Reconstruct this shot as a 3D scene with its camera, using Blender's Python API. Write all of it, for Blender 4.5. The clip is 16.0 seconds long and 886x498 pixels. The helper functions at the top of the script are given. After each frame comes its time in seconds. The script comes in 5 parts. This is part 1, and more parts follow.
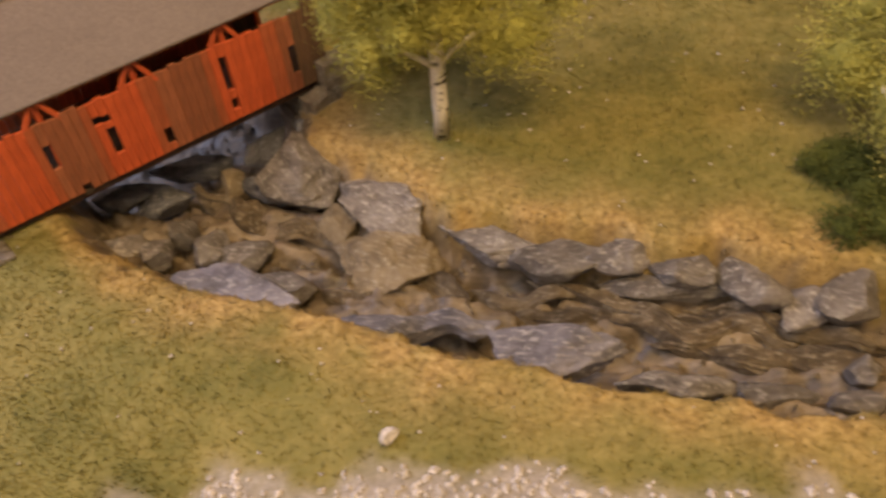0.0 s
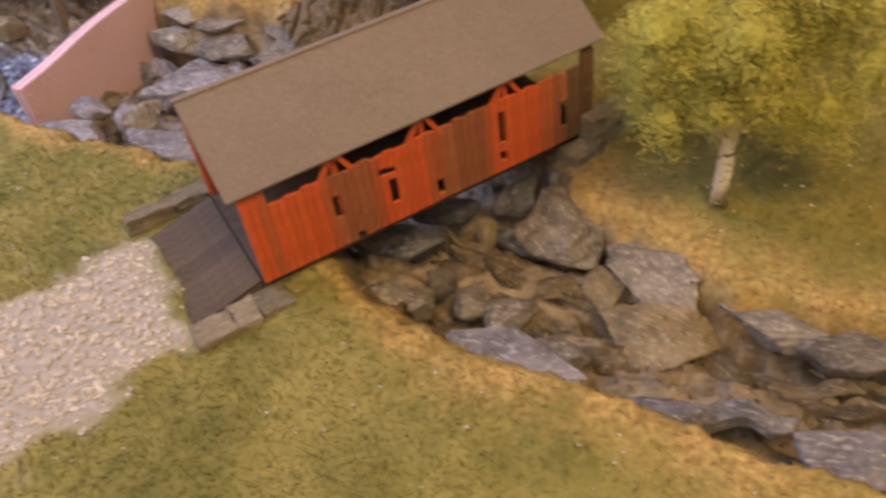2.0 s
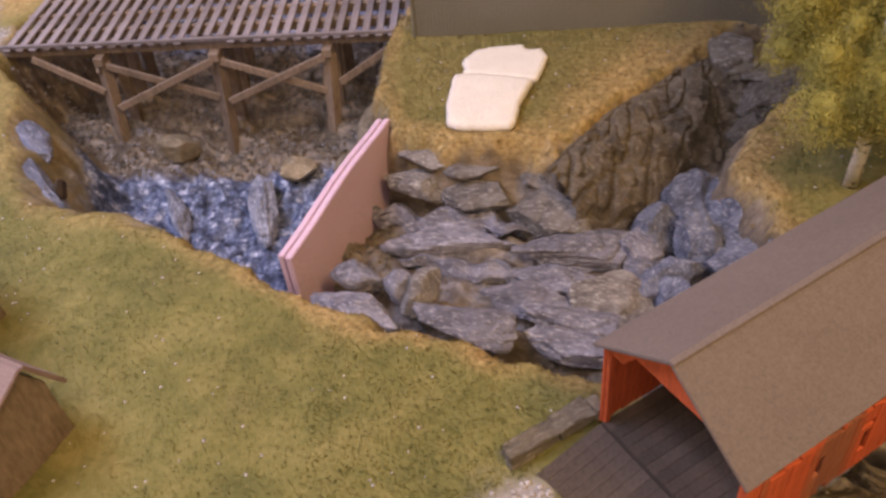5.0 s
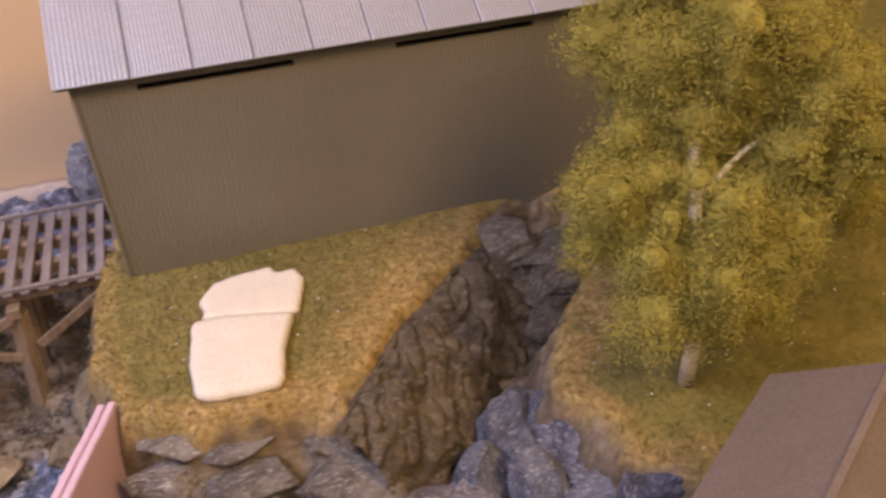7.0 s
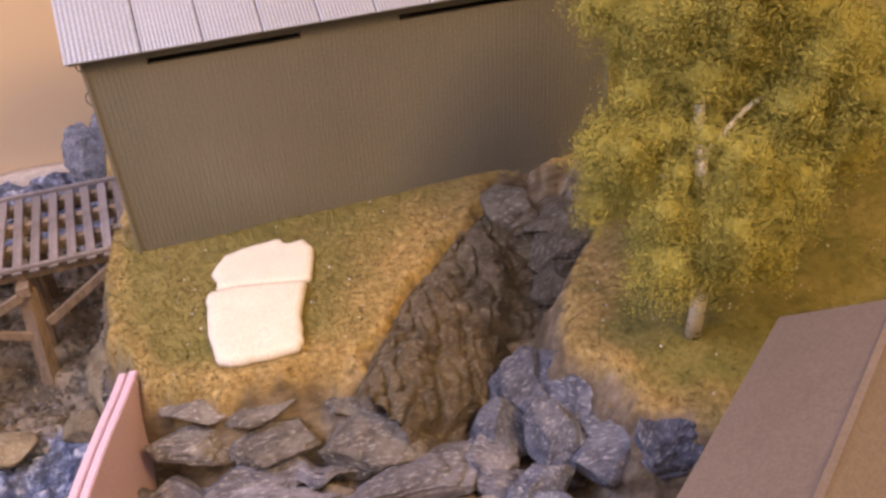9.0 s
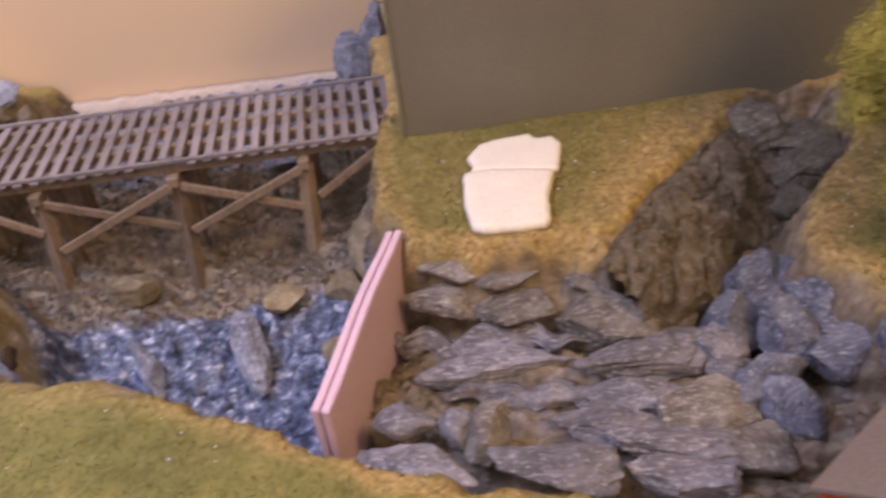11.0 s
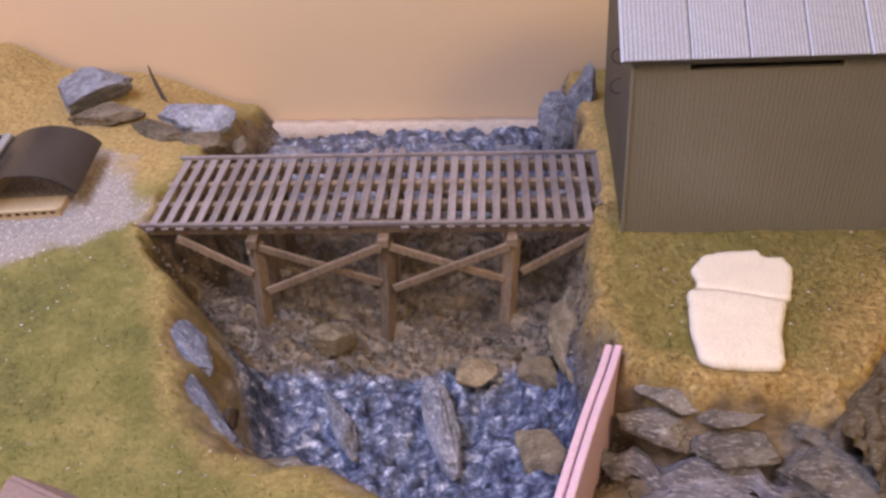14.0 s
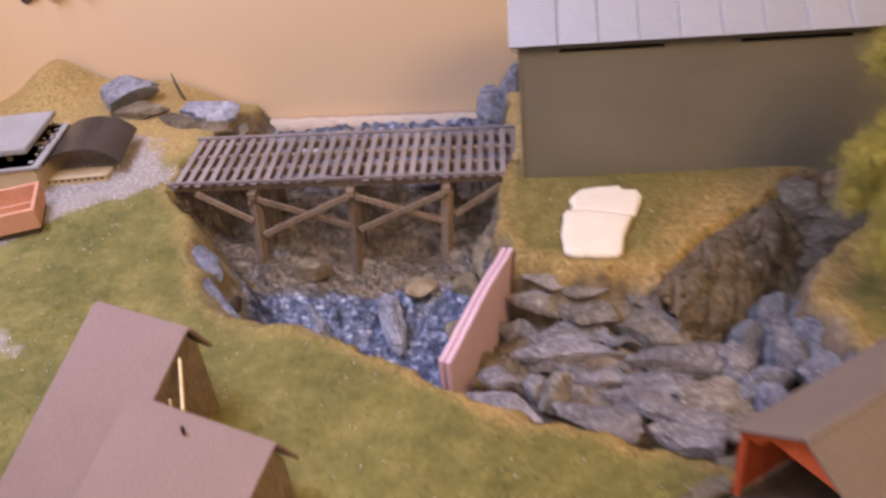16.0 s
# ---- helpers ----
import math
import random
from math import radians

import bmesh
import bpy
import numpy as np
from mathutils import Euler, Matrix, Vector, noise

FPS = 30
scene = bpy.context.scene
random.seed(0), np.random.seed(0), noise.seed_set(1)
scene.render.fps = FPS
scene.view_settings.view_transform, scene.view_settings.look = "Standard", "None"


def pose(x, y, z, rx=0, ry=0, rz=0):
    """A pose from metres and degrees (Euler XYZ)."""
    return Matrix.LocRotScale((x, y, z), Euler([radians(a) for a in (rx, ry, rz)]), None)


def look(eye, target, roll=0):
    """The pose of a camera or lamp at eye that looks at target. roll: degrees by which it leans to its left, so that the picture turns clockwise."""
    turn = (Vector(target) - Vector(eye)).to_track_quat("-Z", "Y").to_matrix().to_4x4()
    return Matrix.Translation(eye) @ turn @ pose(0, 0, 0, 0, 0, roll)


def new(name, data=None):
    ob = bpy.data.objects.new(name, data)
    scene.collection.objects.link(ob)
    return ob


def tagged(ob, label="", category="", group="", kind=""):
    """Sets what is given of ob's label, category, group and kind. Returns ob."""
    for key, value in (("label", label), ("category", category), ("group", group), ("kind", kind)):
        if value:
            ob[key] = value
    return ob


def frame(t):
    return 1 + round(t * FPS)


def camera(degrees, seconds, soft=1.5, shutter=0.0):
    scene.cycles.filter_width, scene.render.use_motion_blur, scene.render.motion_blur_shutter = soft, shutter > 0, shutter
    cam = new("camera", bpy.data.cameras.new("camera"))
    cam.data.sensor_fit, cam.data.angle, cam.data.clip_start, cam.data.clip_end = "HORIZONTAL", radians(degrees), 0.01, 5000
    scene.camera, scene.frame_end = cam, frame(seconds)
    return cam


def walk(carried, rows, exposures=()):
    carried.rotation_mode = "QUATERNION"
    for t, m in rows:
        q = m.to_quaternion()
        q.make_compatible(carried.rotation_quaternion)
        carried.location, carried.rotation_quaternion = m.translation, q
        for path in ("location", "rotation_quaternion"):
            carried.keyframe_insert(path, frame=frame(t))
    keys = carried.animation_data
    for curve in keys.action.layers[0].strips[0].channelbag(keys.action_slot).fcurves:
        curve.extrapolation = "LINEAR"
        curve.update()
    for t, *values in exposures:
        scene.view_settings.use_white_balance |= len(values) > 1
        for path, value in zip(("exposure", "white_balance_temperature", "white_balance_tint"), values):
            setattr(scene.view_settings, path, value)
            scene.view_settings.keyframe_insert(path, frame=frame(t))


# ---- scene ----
cam = camera(55.82, 16.0, soft=2.8, shutter=0.5)
PATH = [
    (0.0, 0.7202, -0.7726, 0.4532, 45.35, 5.15, -4.85),
    (0.5, 0.6911, -0.7679, 0.4563, 45.94, 4.96, -2.45),
    (1.0, 0.6774, -0.7549, 0.4589, 45.38, 5.19, -0.85),
    (1.5, 0.6648, -0.7454, 0.4648, 45.05, 5.25, 0.25),
    (2.0, 0.6341, -0.7386, 0.4840, 44.92, 5.97, 2.36),
    (2.5, 0.5926, -0.7421, 0.4920, 45.82, 6.90, 4.94),
    (3.0, 0.5183, -0.7110, 0.5103, 47.45, 6.49, 3.78),
    (3.5, 0.4846, -0.6768, 0.5100, 47.82, 6.07, 2.13),
    (3.7, 0.4744, -0.6687, 0.5147, 48.13, 5.77, 2.23),
    (5.8, 0.4222, -0.5923, 0.5310, 46.96, 5.18, 0.17),
    (6.0, 0.4219, -0.5686, 0.5304, 48.41, 5.99, -2.20),
    (6.5, 0.4190, -0.5231, 0.5186, 52.04, 3.95, -12.19),
    (7.0, 0.4261, -0.5098, 0.5118, 55.32, 2.99, -19.27),
    (7.5, 0.4222, -0.5067, 0.5050, 55.59, 2.64, -21.75),
    (8.0, 0.4178, -0.5096, 0.5056, 55.08, 2.50, -22.09),
    (8.2, 0.4126, -0.5095, 0.5085, 54.78, 2.61, -22.18),
    (10.3, 0.3866, -0.5552, 0.4954, 54.31, 4.55, -15.97),
    (10.5, 0.3836, -0.5597, 0.4924, 54.24, 5.10, -13.39),
    (11.0, 0.3506, -0.5688, 0.4912, 53.50, 6.16, -7.55),
    (11.5, 0.3370, -0.5606, 0.4974, 53.25, 5.97, -3.62),
    (12.0, 0.3269, -0.5433, 0.4987, 53.06, 5.42, -0.95),
    (12.5, 0.3141, -0.5317, 0.5082, 52.57, 5.40, 0.48),
    (13.0, 0.3037, -0.5207, 0.5304, 52.38, 4.91, 1.25),
    (13.5, 0.2945, -0.5171, 0.5428, 52.66, 4.51, 2.15),
    (14.0, 0.2842, -0.5141, 0.5585, 52.90, 4.21, 2.91),
    (14.5, 0.2824, -0.5234, 0.5652, 53.20, 4.02, 3.41),
    (15.0, 0.2925, -0.5618, 0.5885, 53.85, 3.97, 3.81),
    (15.5, 0.3025, -0.6148, 0.5963, 54.37, 4.04, 3.91),
    (16.0, 0.3569, -0.7332, 0.6072, 55.41, 5.44, 2.83),
]
EXPOSURES = [(0.0, -0.04, 6400, 9), (0.5, -0.16, 6400, 9), (1.5, 0.03, 6400, 9), (2.5, -0.04, 6350, 9), (3.5, -0.11, 6300, 11), (6.0, -0.24, 6350, 15), (7.0, -0.22, 6850, 16), (8.0, 0.0, 7000, 17), (10.5, 0.03, 6500, 16), (11.0, -0.20, 6400, 15), (11.5, -0.40, 6250, 14), (13.0, -0.20, 6200, 14), (14.5, -0.25, 6200, 14), (16.0, -0.15, 6300, 15)]
walk(cam, [(t, pose(*p)) for t, *p in PATH], EXPOSURES)

# ---- world and lamps ----
world = bpy.data.worlds.new("room_air")
world.use_nodes = True
scene.world = world
world.node_tree.nodes["Background"].inputs[0].default_value = (0.67, 0.61, 0.63, 1)
world.node_tree.nodes["Background"].inputs[1].default_value = 0.33


def area_lamp(name, eye, target, size, watts, colour):
    data = bpy.data.lights.new(name, "AREA")
    data.shape, data.size, data.size_y = "RECTANGLE", size[0], size[1]
    data.energy, data.color = watts, colour
    ob = new(name, data)
    ob.matrix_world = look(eye, target)
    return ob


area_lamp("ceiling_tube_light", (-0.20, -0.20, 1.02), (0.10, 0.0, 0.1), (0.8, 0.25), 12.0, (0.68, 0.71, 1.0))
area_lamp("warm_ceiling_light", (1.00, -0.90, 1.35), (0.62, -0.30, 0.2), (0.35, 0.35), 12.4, (1.0, 0.63, 0.25))
# Added fill lamp, no known source; lifts the front and the dark hollows.
area_lamp("room_light", (0.15, -1.25, 1.45), (0.3, -0.1, 0.2), (1.5, 1.1), 15.5, (1.0, 0.77, 0.58))

# ---- materials ----


def material(name):
    m = bpy.data.materials.new(name)
    m.use_nodes = True
    nt = m.node_tree
    return m, nt, nt.nodes["Principled BSDF"]


def node(nt, kind, **values):
    n = nt.nodes.new(kind)
    for key, value in values.items():
        n.inputs[key.replace("_", " ")].default_value = value
    return n


def coords(nt, stretch=(1, 1, 1)):
    tc = nt.nodes.new("ShaderNodeTexCoord")
    mp = nt.nodes.new("ShaderNodeMapping")
    mp.inputs["Scale"].default_value = stretch
    nt.links.new(tc.outputs["Object"], mp.inputs[0])
    return mp.outputs[0]


def turned(nt):
    mp = node(nt, "ShaderNodeMapping", Rotation=(0, 0, 0.42), Scale=(0.8, 2.6, 1.6))
    nt.links.new(coords(nt), mp.inputs[0])
    return mp.outputs[0]


def noise_tex(nt, at, scale, detail=4.0, rough=0.6):
    n = node(nt, "ShaderNodeTexNoise", Scale=scale, Detail=detail, Roughness=rough)
    nt.links.new(at, n.inputs["Vector"])
    return n.outputs["Fac"]


def ramp(nt, fac, *stops):
    r = nt.nodes.new("ShaderNodeValToRGB")
    e = r.color_ramp.elements
    while len(e) < len(stops):
        e.new(0.5)
    for el, (p, c) in zip(e, stops):
        el.position, el.color = p, (*c, 1)
    nt.links.new(fac, r.inputs[0])
    return r.outputs[0]


def mix(nt, fac, a, b, how="MIX"):
    m = nt.nodes.new("ShaderNodeMix")
    m.data_type, m.blend_type = "RGBA", how
    if isinstance(fac, float):
        m.inputs[0].default_value = fac
    else:
        nt.links.new(fac, m.inputs[0])
    for k, v in ((6, a), (7, b)):
        if isinstance(v, tuple):
            m.inputs[k].default_value = (*v, 1)
        else:
            nt.links.new(v, m.inputs[k])
    return m.outputs[2]


def bump(nt, height, strength, distance, bsdf):
    b = node(nt, "ShaderNodeBump", Strength=strength, Distance=distance)
    nt.links.new(height, b.inputs["Height"])
    nt.links.new(b.outputs[0], bsdf.inputs["Normal"])


def surface(name, dark, light, grain=400.0, blotch=40.0, rough=0.7, relief=0.4, depth=0.0006, metal=0.0, stretch=(1, 1, 1), vary=0.0, low=0.3, high=0.7):
    """A surface with a blotchy base between two colours, fine grain and relief; vary sets how much objects differ."""
    m, nt, b = material(name)
    at = coords(nt, stretch)
    big, small = noise_tex(nt, at, blotch), noise_tex(nt, at, grain, 3.0)
    colour = ramp(nt, big, (low, dark), (high, light))
    colour = mix(nt, 0.35, colour, ramp(nt, small, (0.3, tuple(c * 0.55 for c in dark)), (0.7, tuple(min(1, c * 1.25) for c in light))))
    if vary:
        info = nt.nodes.new("ShaderNodeObjectInfo")
        mr = node(nt, "ShaderNodeMapRange", To_Min=1 - vary, To_Max=1 + vary)
        nt.links.new(info.outputs["Random"], mr.inputs[0])
        hsv = nt.nodes.new("ShaderNodeHueSaturation")
        nt.links.new(mr.outputs[0], hsv.inputs["Value"])
        nt.links.new(colour, hsv.inputs["Color"])
        colour = hsv.outputs[0]
    nt.links.new(colour, b.inputs["Base Color"])
    b.inputs["Roughness"].default_value, b.inputs["Metallic"].default_value = rough, metal
    bump(nt, small, relief, depth, b)
    return m


def attribute(nt, name):
    a = nt.nodes.new("ShaderNodeAttribute")
    a.attribute_name = name
    return a


def turf_colour(nt, at, straw):
    """Green and olive turf in patches that fades to dry straw."""
    patch = noise_tex(nt, at, 16.0, 5.0, 0.65)
    fleck = noise_tex(nt, at, 260.0, 3.0, 0.7)
    tuft = noise_tex(nt, at, 75.0, 5.0, 0.7)
    green = ramp(nt, patch, (0.36, (0.078, 0.084, 0.020)), (0.50, (0.165, 0.156, 0.040)), (0.64, (0.27, 0.23, 0.076)))
    green = mix(nt, 0.34, green, ramp(nt, tuft, (0.32, (0.095, 0.098, 0.026)), (0.50, (0.185, 0.172, 0.048)), (0.68, (0.34, 0.29, 0.105))))
    green = mix(nt, 0.22, green, ramp(nt, fleck, (0.3, (0.14, 0.135, 0.04)), (0.5, (0.175, 0.163, 0.052)), (0.72, (0.33, 0.28, 0.11))))
    dry = ramp(nt, fleck, (0.25, (0.18, 0.112, 0.038)), (0.55, (0.40, 0.282, 0.108)), (0.8, (0.60, 0.46, 0.21)))
    return mix(nt, straw, green, dry), fleck


def ground_material():
    m, nt, b = material("scenic_ground")
    at = coords(nt)
    zone = attribute(nt, "zone")
    sep = nt.nodes.new("ShaderNodeSeparateColor")
    nt.links.new(zone.outputs["Color"], sep.inputs[0])
    wet = attribute(nt, "pond").outputs["Fac"]
    turf, fleck = turf_colour(nt, at, sep.outputs[1])
    mud_fac = noise_tex(nt, turned(nt), 26.0, 8.0, 0.72)
    mud = ramp(nt, mud_fac, (0.32, (0.035, 0.028, 0.022)), (0.46, (0.12, 0.093, 0.064)), (0.58, (0.24, 0.19, 0.135)), (0.72, (0.40, 0.355, 0.30)))
    foam = noise_tex(nt, at, 90.0, 6.0, 0.75)
    blue = ramp(nt, foam, (0.37, (0.014, 0.018, 0.036)), (0.46, (0.05, 0.066, 0.125)), (0.55, (0.15, 0.182, 0.29)), (0.66, (0.64, 0.67, 0.78)))
    stones = ramp(nt, noise_tex(nt, at, 320.0, 4.0, 0.7), (0.3, (0.22, 0.20, 0.19)), (0.55, (0.34, 0.31, 0.30)), (0.75, (0.50, 0.47, 0.46)))
    colour = mix(nt, sep.outputs[0], turf, mix(nt, wet, mud, blue))
    colour = mix(nt, sep.outputs[2], colour, stones)
    nt.links.new(colour, b.inputs["Base Color"])
    rough = mix(nt, sep.outputs[0], (0.95, 0.95, 0.95), ramp(nt, mud_fac, (0.4, (0.28, 0.28, 0.28)), (0.65, (0.75, 0.75, 0.75))))
    nt.links.new(rough, b.inputs["Roughness"])
    height = mix(nt, sep.outputs[0], fleck, mix(nt, wet, mud_fac, foam))
    soft = node(nt, "ShaderNodeMapRange", To_Min=0.20, To_Max=0.85)
    nt.links.new(sep.outputs[0], soft.inputs[0])
    bump(nt, height, 0.8, 0.002, b)
    nt.links.new(soft.outputs[0], b.inputs["Normal"].links[0].from_node.inputs["Strength"])
    return m


def blade_material():
    m, nt, b = material("static_grass_fibre")
    straw = attribute(nt, "straw").outputs["Fac"]
    colour, fleck = turf_colour(nt, coords(nt), straw)
    isl = nt.nodes.new("ShaderNodeNewGeometry")
    mr = node(nt, "ShaderNodeMapRange", To_Min=0.88, To_Max=1.22)
    nt.links.new(isl.outputs["Random Per Island"], mr.inputs[0])
    hsv = nt.nodes.new("ShaderNodeHueSaturation")
    nt.links.new(mr.outputs[0], hsv.inputs["Value"])
    nt.links.new(colour, hsv.inputs["Color"])
    nt.links.new(hsv.outputs[0], b.inputs["Base Color"])
    b.inputs["Roughness"].default_value = 0.9
    b.inputs["Specular IOR Level"].default_value = 0.1
    up = nt.nodes.new("ShaderNodeCombineXYZ")
    up.inputs[2].default_value = 1.0
    nt.links.new(up.outputs[0], b.inputs["Normal"])
    return m


def leaf_material(name, dark, light):
    m, nt, b = material(name)
    isl = nt.nodes.new("ShaderNodeNewGeometry")
    clump = noise_tex(nt, coords(nt), 45.0, 4.0)
    colour = mix(nt, 0.5, ramp(nt, clump, (0.35, dark), (0.65, light)), ramp(nt, isl.outputs["Random Per Island"], (0.0, dark), (1.0, light)))
    nt.links.new(colour, b.inputs["Base Color"])
    b.inputs["Roughness"].default_value = 0.85
    b.inputs["Specular IOR Level"].default_value = 0.2
    return m


def bark_material():
    m, nt, b = material("birch_bark")
    at = coords(nt, (1, 1, 2.6))
    spots = noise_tex(nt, at, 150.0, 2.0, 0.5)
    colour = ramp(nt, spots, (0.30, (0.05, 0.04, 0.03)), (0.37, (0.12, 0.10, 0.07)), (0.40, (0.74, 0.69, 0.58)), (0.7, (0.86, 0.82, 0.72)))
    nt.links.new(colour, b.inputs["Base Color"])
    b.inputs["Roughness"].default_value = 0.8
    bump(nt, spots, 0.4, 0.0006, b)
    return m


def rock_material(name, dark, mid, light, crust, rough=0.6, vary=0.25):
    """Cast rock: dark cracks, mid tone, worn light crust."""
    m, nt, b = material(name)
    at = coords(nt)
    big, small = noise_tex(nt, at, 55.0, 8.0, 0.72), noise_tex(nt, turned(nt), 240.0, 6.0, 0.72)
    colour = ramp(nt, big, (0.30, dark), (0.5, mid), (0.68, light))
    colour = mix(nt, ramp(nt, small, (0.52, (0, 0, 0)), (0.66, (0.85, 0.85, 0.85))), colour, crust)
    info = nt.nodes.new("ShaderNodeObjectInfo")
    mr = node(nt, "ShaderNodeMapRange", To_Min=1 - vary, To_Max=1 + vary)
    nt.links.new(info.outputs["Random"], mr.inputs[0])
    hsv = nt.nodes.new("ShaderNodeHueSaturation")
    nt.links.new(mr.outputs[0], hsv.inputs["Value"])
    nt.links.new(colour, hsv.inputs["Color"])
    nt.links.new(hsv.outputs[0], b.inputs["Base Color"])
    nt.links.new(ramp(nt, small, (0.35, (0.35, 0.35, 0.35)), (0.7, (rough + 0.2,) * 3)), b.inputs["Roughness"])
    hh = mix(nt, 0.5, big, small)
    bump(nt, hh, 1.0, 0.006, b)
    return m


GROUND = ground_material()
BLADE = blade_material()
LEAF = leaf_material("birch_foliage", (0.27, 0.27, 0.055), (0.54, 0.51, 0.13))
LEAF_BIG = leaf_material("tree_foliage", (0.24, 0.215, 0.045), (0.45, 0.405, 0.105))
LEAF_DARK = leaf_material("shrub_foliage", (0.03, 0.045, 0.012), (0.15, 0.17, 0.04))
BARK = bark_material()
ROCK = rock_material("grey_cast_rock", (0.06, 0.055, 0.05), (0.24, 0.215, 0.20), (0.40, 0.375, 0.35), (0.68, 0.65, 0.62))
ROCK_PALE = rock_material("pale_cast_rock", (0.07, 0.066, 0.072), (0.24, 0.235, 0.285), (0.42, 0.41, 0.49), (0.72, 0.70, 0.76))
ROCK_TAN = rock_material("tan_cast_rock", (0.11, 0.085, 0.055), (0.29, 0.23, 0.145), (0.43, 0.355, 0.24), (0.56, 0.50, 0.39))
# Wet blue grey rock, darkened in colour for the shade below the bridge.
ROCK_SHADE = rock_material("shaded_blue_wet_rock", (0.04, 0.042, 0.05), (0.15, 0.155, 0.18), (0.27, 0.28, 0.32), (0.48, 0.48, 0.52), 0.35)
ROCK_GLOSS = rock_material("glossy_brown_rock", (0.05, 0.042, 0.034), (0.17, 0.145, 0.115), (0.27, 0.24, 0.20), (0.50, 0.48, 0.45), 0.15)
ROCK_WHITE = rock_material("blue_white_crusted_rock", (0.06, 0.065, 0.085), (0.26, 0.28, 0.36), (0.46, 0.48, 0.58), (0.80, 0.80, 0.86))
ROCK_BED = rock_material("wet_brown_bed_rock", (0.035, 0.026, 0.017), (0.16, 0.122, 0.074), (0.30, 0.24, 0.155), (0.50, 0.44, 0.34), 0.25)
ROCK_DARK = rock_material("dark_wet_rock", (0.03, 0.026, 0.021), (0.14, 0.12, 0.096), (0.28, 0.245, 0.20), (0.52, 0.48, 0.42), 0.35)
ROCK_BROWN = rock_material("brown_fissured_rock", (0.045, 0.036, 0.024), (0.165, 0.132, 0.092), (0.285, 0.235, 0.17), (0.44, 0.385, 0.305), 0.45)
ROCK_BLUE = rock_material("blue_grey_cast_rock", (0.045, 0.05, 0.075), (0.18, 0.20, 0.28), (0.32, 0.345, 0.46), (0.62, 0.64, 0.74))
RED = surface("red_painted_board", (0.50, 0.085, 0.026), (0.64, 0.125, 0.04), 500.0, 60.0, 0.6, 0.3, 0.0003, vary=0.08, stretch=(1, 1, 0.25))
RED_DULL = surface("dull_red_board", (0.34, 0.088, 0.035), (0.50, 0.125, 0.048), 500.0, 60.0, 0.7, 0.3, 0.0003, vary=0.1, stretch=(1, 1, 0.25))
RED_WORN = surface("worn_red_board", (0.23, 0.088, 0.045), (0.40, 0.13, 0.06), 500.0, 60.0, 0.75, 0.3, 0.0003, vary=0.2, stretch=(1, 1, 0.25))
BROWN_BOARD = surface("bare_brown_board", (0.10, 0.06, 0.035), (0.20, 0.11, 0.06), 500.0, 60.0, 0.8, 0.3, 0.0003, vary=0.2, stretch=(1, 1, 0.25))
ROOF_CARD = surface("grey_brown_roof_card", (0.15, 0.121, 0.108), (0.20, 0.162, 0.146), 900.0, 14.0, 0.8, 0.15, 0.0002)
PLANK = surface("grey_stained_plank", (0.15, 0.128, 0.13), (0.30, 0.265, 0.275), 500.0, 80.0, 0.6, 0.4, 0.0003, vary=0.22, stretch=(1, 0.2, 1))
RAMP_PLANK = surface("dark_ramp_plank", (0.050, 0.036, 0.028), (0.095, 0.070, 0.054), 500.0, 60.0, 0.85, 0.35, 0.0003, vary=0.18, stretch=(1, 1, 1))
TIMBER = surface("brown_trestle_timber", (0.145, 0.105, 0.074), (0.29, 0.22, 0.16), 400.0, 50.0, 0.75, 0.4, 0.0004, vary=0.2, stretch=(1, 1, 0.3))
STONE = rock_material("abutment_stone", (0.12, 0.102, 0.072), (0.27, 0.23, 0.17), (0.39, 0.34, 0.26), (0.50, 0.45, 0.37))
FOAM = surface("pink_insulation_foam", (0.62, 0.45, 0.57), (0.70, 0.52, 0.64), 900.0, 20.0, 0.75, 0.25, 0.0003)
FOAM_EDGE = surface("purple_foam_seam", (0.22, 0.10, 0.20), (0.32, 0.17, 0.32), 900.0, 40.0, 0.8, 0.2, 0.0003)
PAPER = surface("white_plaster", (0.73, 0.67, 0.58), (0.82, 0.76, 0.66), 900.0, 60.0, 0.85, 0.12, 0.0005)
TORN = surface("cream_plaster_edge", (0.50, 0.42, 0.36), (0.68, 0.58, 0.50), 500.0, 90.0, 0.85, 0.3, 0.0008)
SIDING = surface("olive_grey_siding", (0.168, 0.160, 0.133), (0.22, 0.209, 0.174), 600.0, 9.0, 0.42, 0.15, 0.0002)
# Darker siding colour carries the shade of the end walls; roof deck shares it.
SHADED_OLIVE = surface("shaded_dark_olive", (0.055, 0.05, 0.036), (0.085, 0.078, 0.055), 600.0, 20.0, 0.5, 0.15, 0.0002)
TIN = surface("pale_corrugated_roofing", (0.38, 0.41, 0.50), (0.48, 0.51, 0.60), 700.0, 25.0, 0.38, 0.1, 0.0002, metal=0.25, vary=0.05)
BLACK = surface("black_plastic_sheet", (0.016, 0.015, 0.016), (0.028, 0.026, 0.027), 900.0, 30.0, 0.27, 0.06, 0.0002)
VOID = surface("dark_interior", (0.006, 0.005, 0.005), (0.012, 0.010, 0.009), 300.0, 30.0, 0.9)
BACKDROP = surface("tan_painted_backdrop", (0.73, 0.553, 0.365), (0.755, 0.575, 0.385), 2500.0, 1.6, 0.5, 0.05, 0.0005)
ROOM_WALL = surface("plain_room_wall", (0.55, 0.50, 0.44), (0.60, 0.55, 0.49), 80.0, 2.0, 0.9, 0.1, 0.0005)
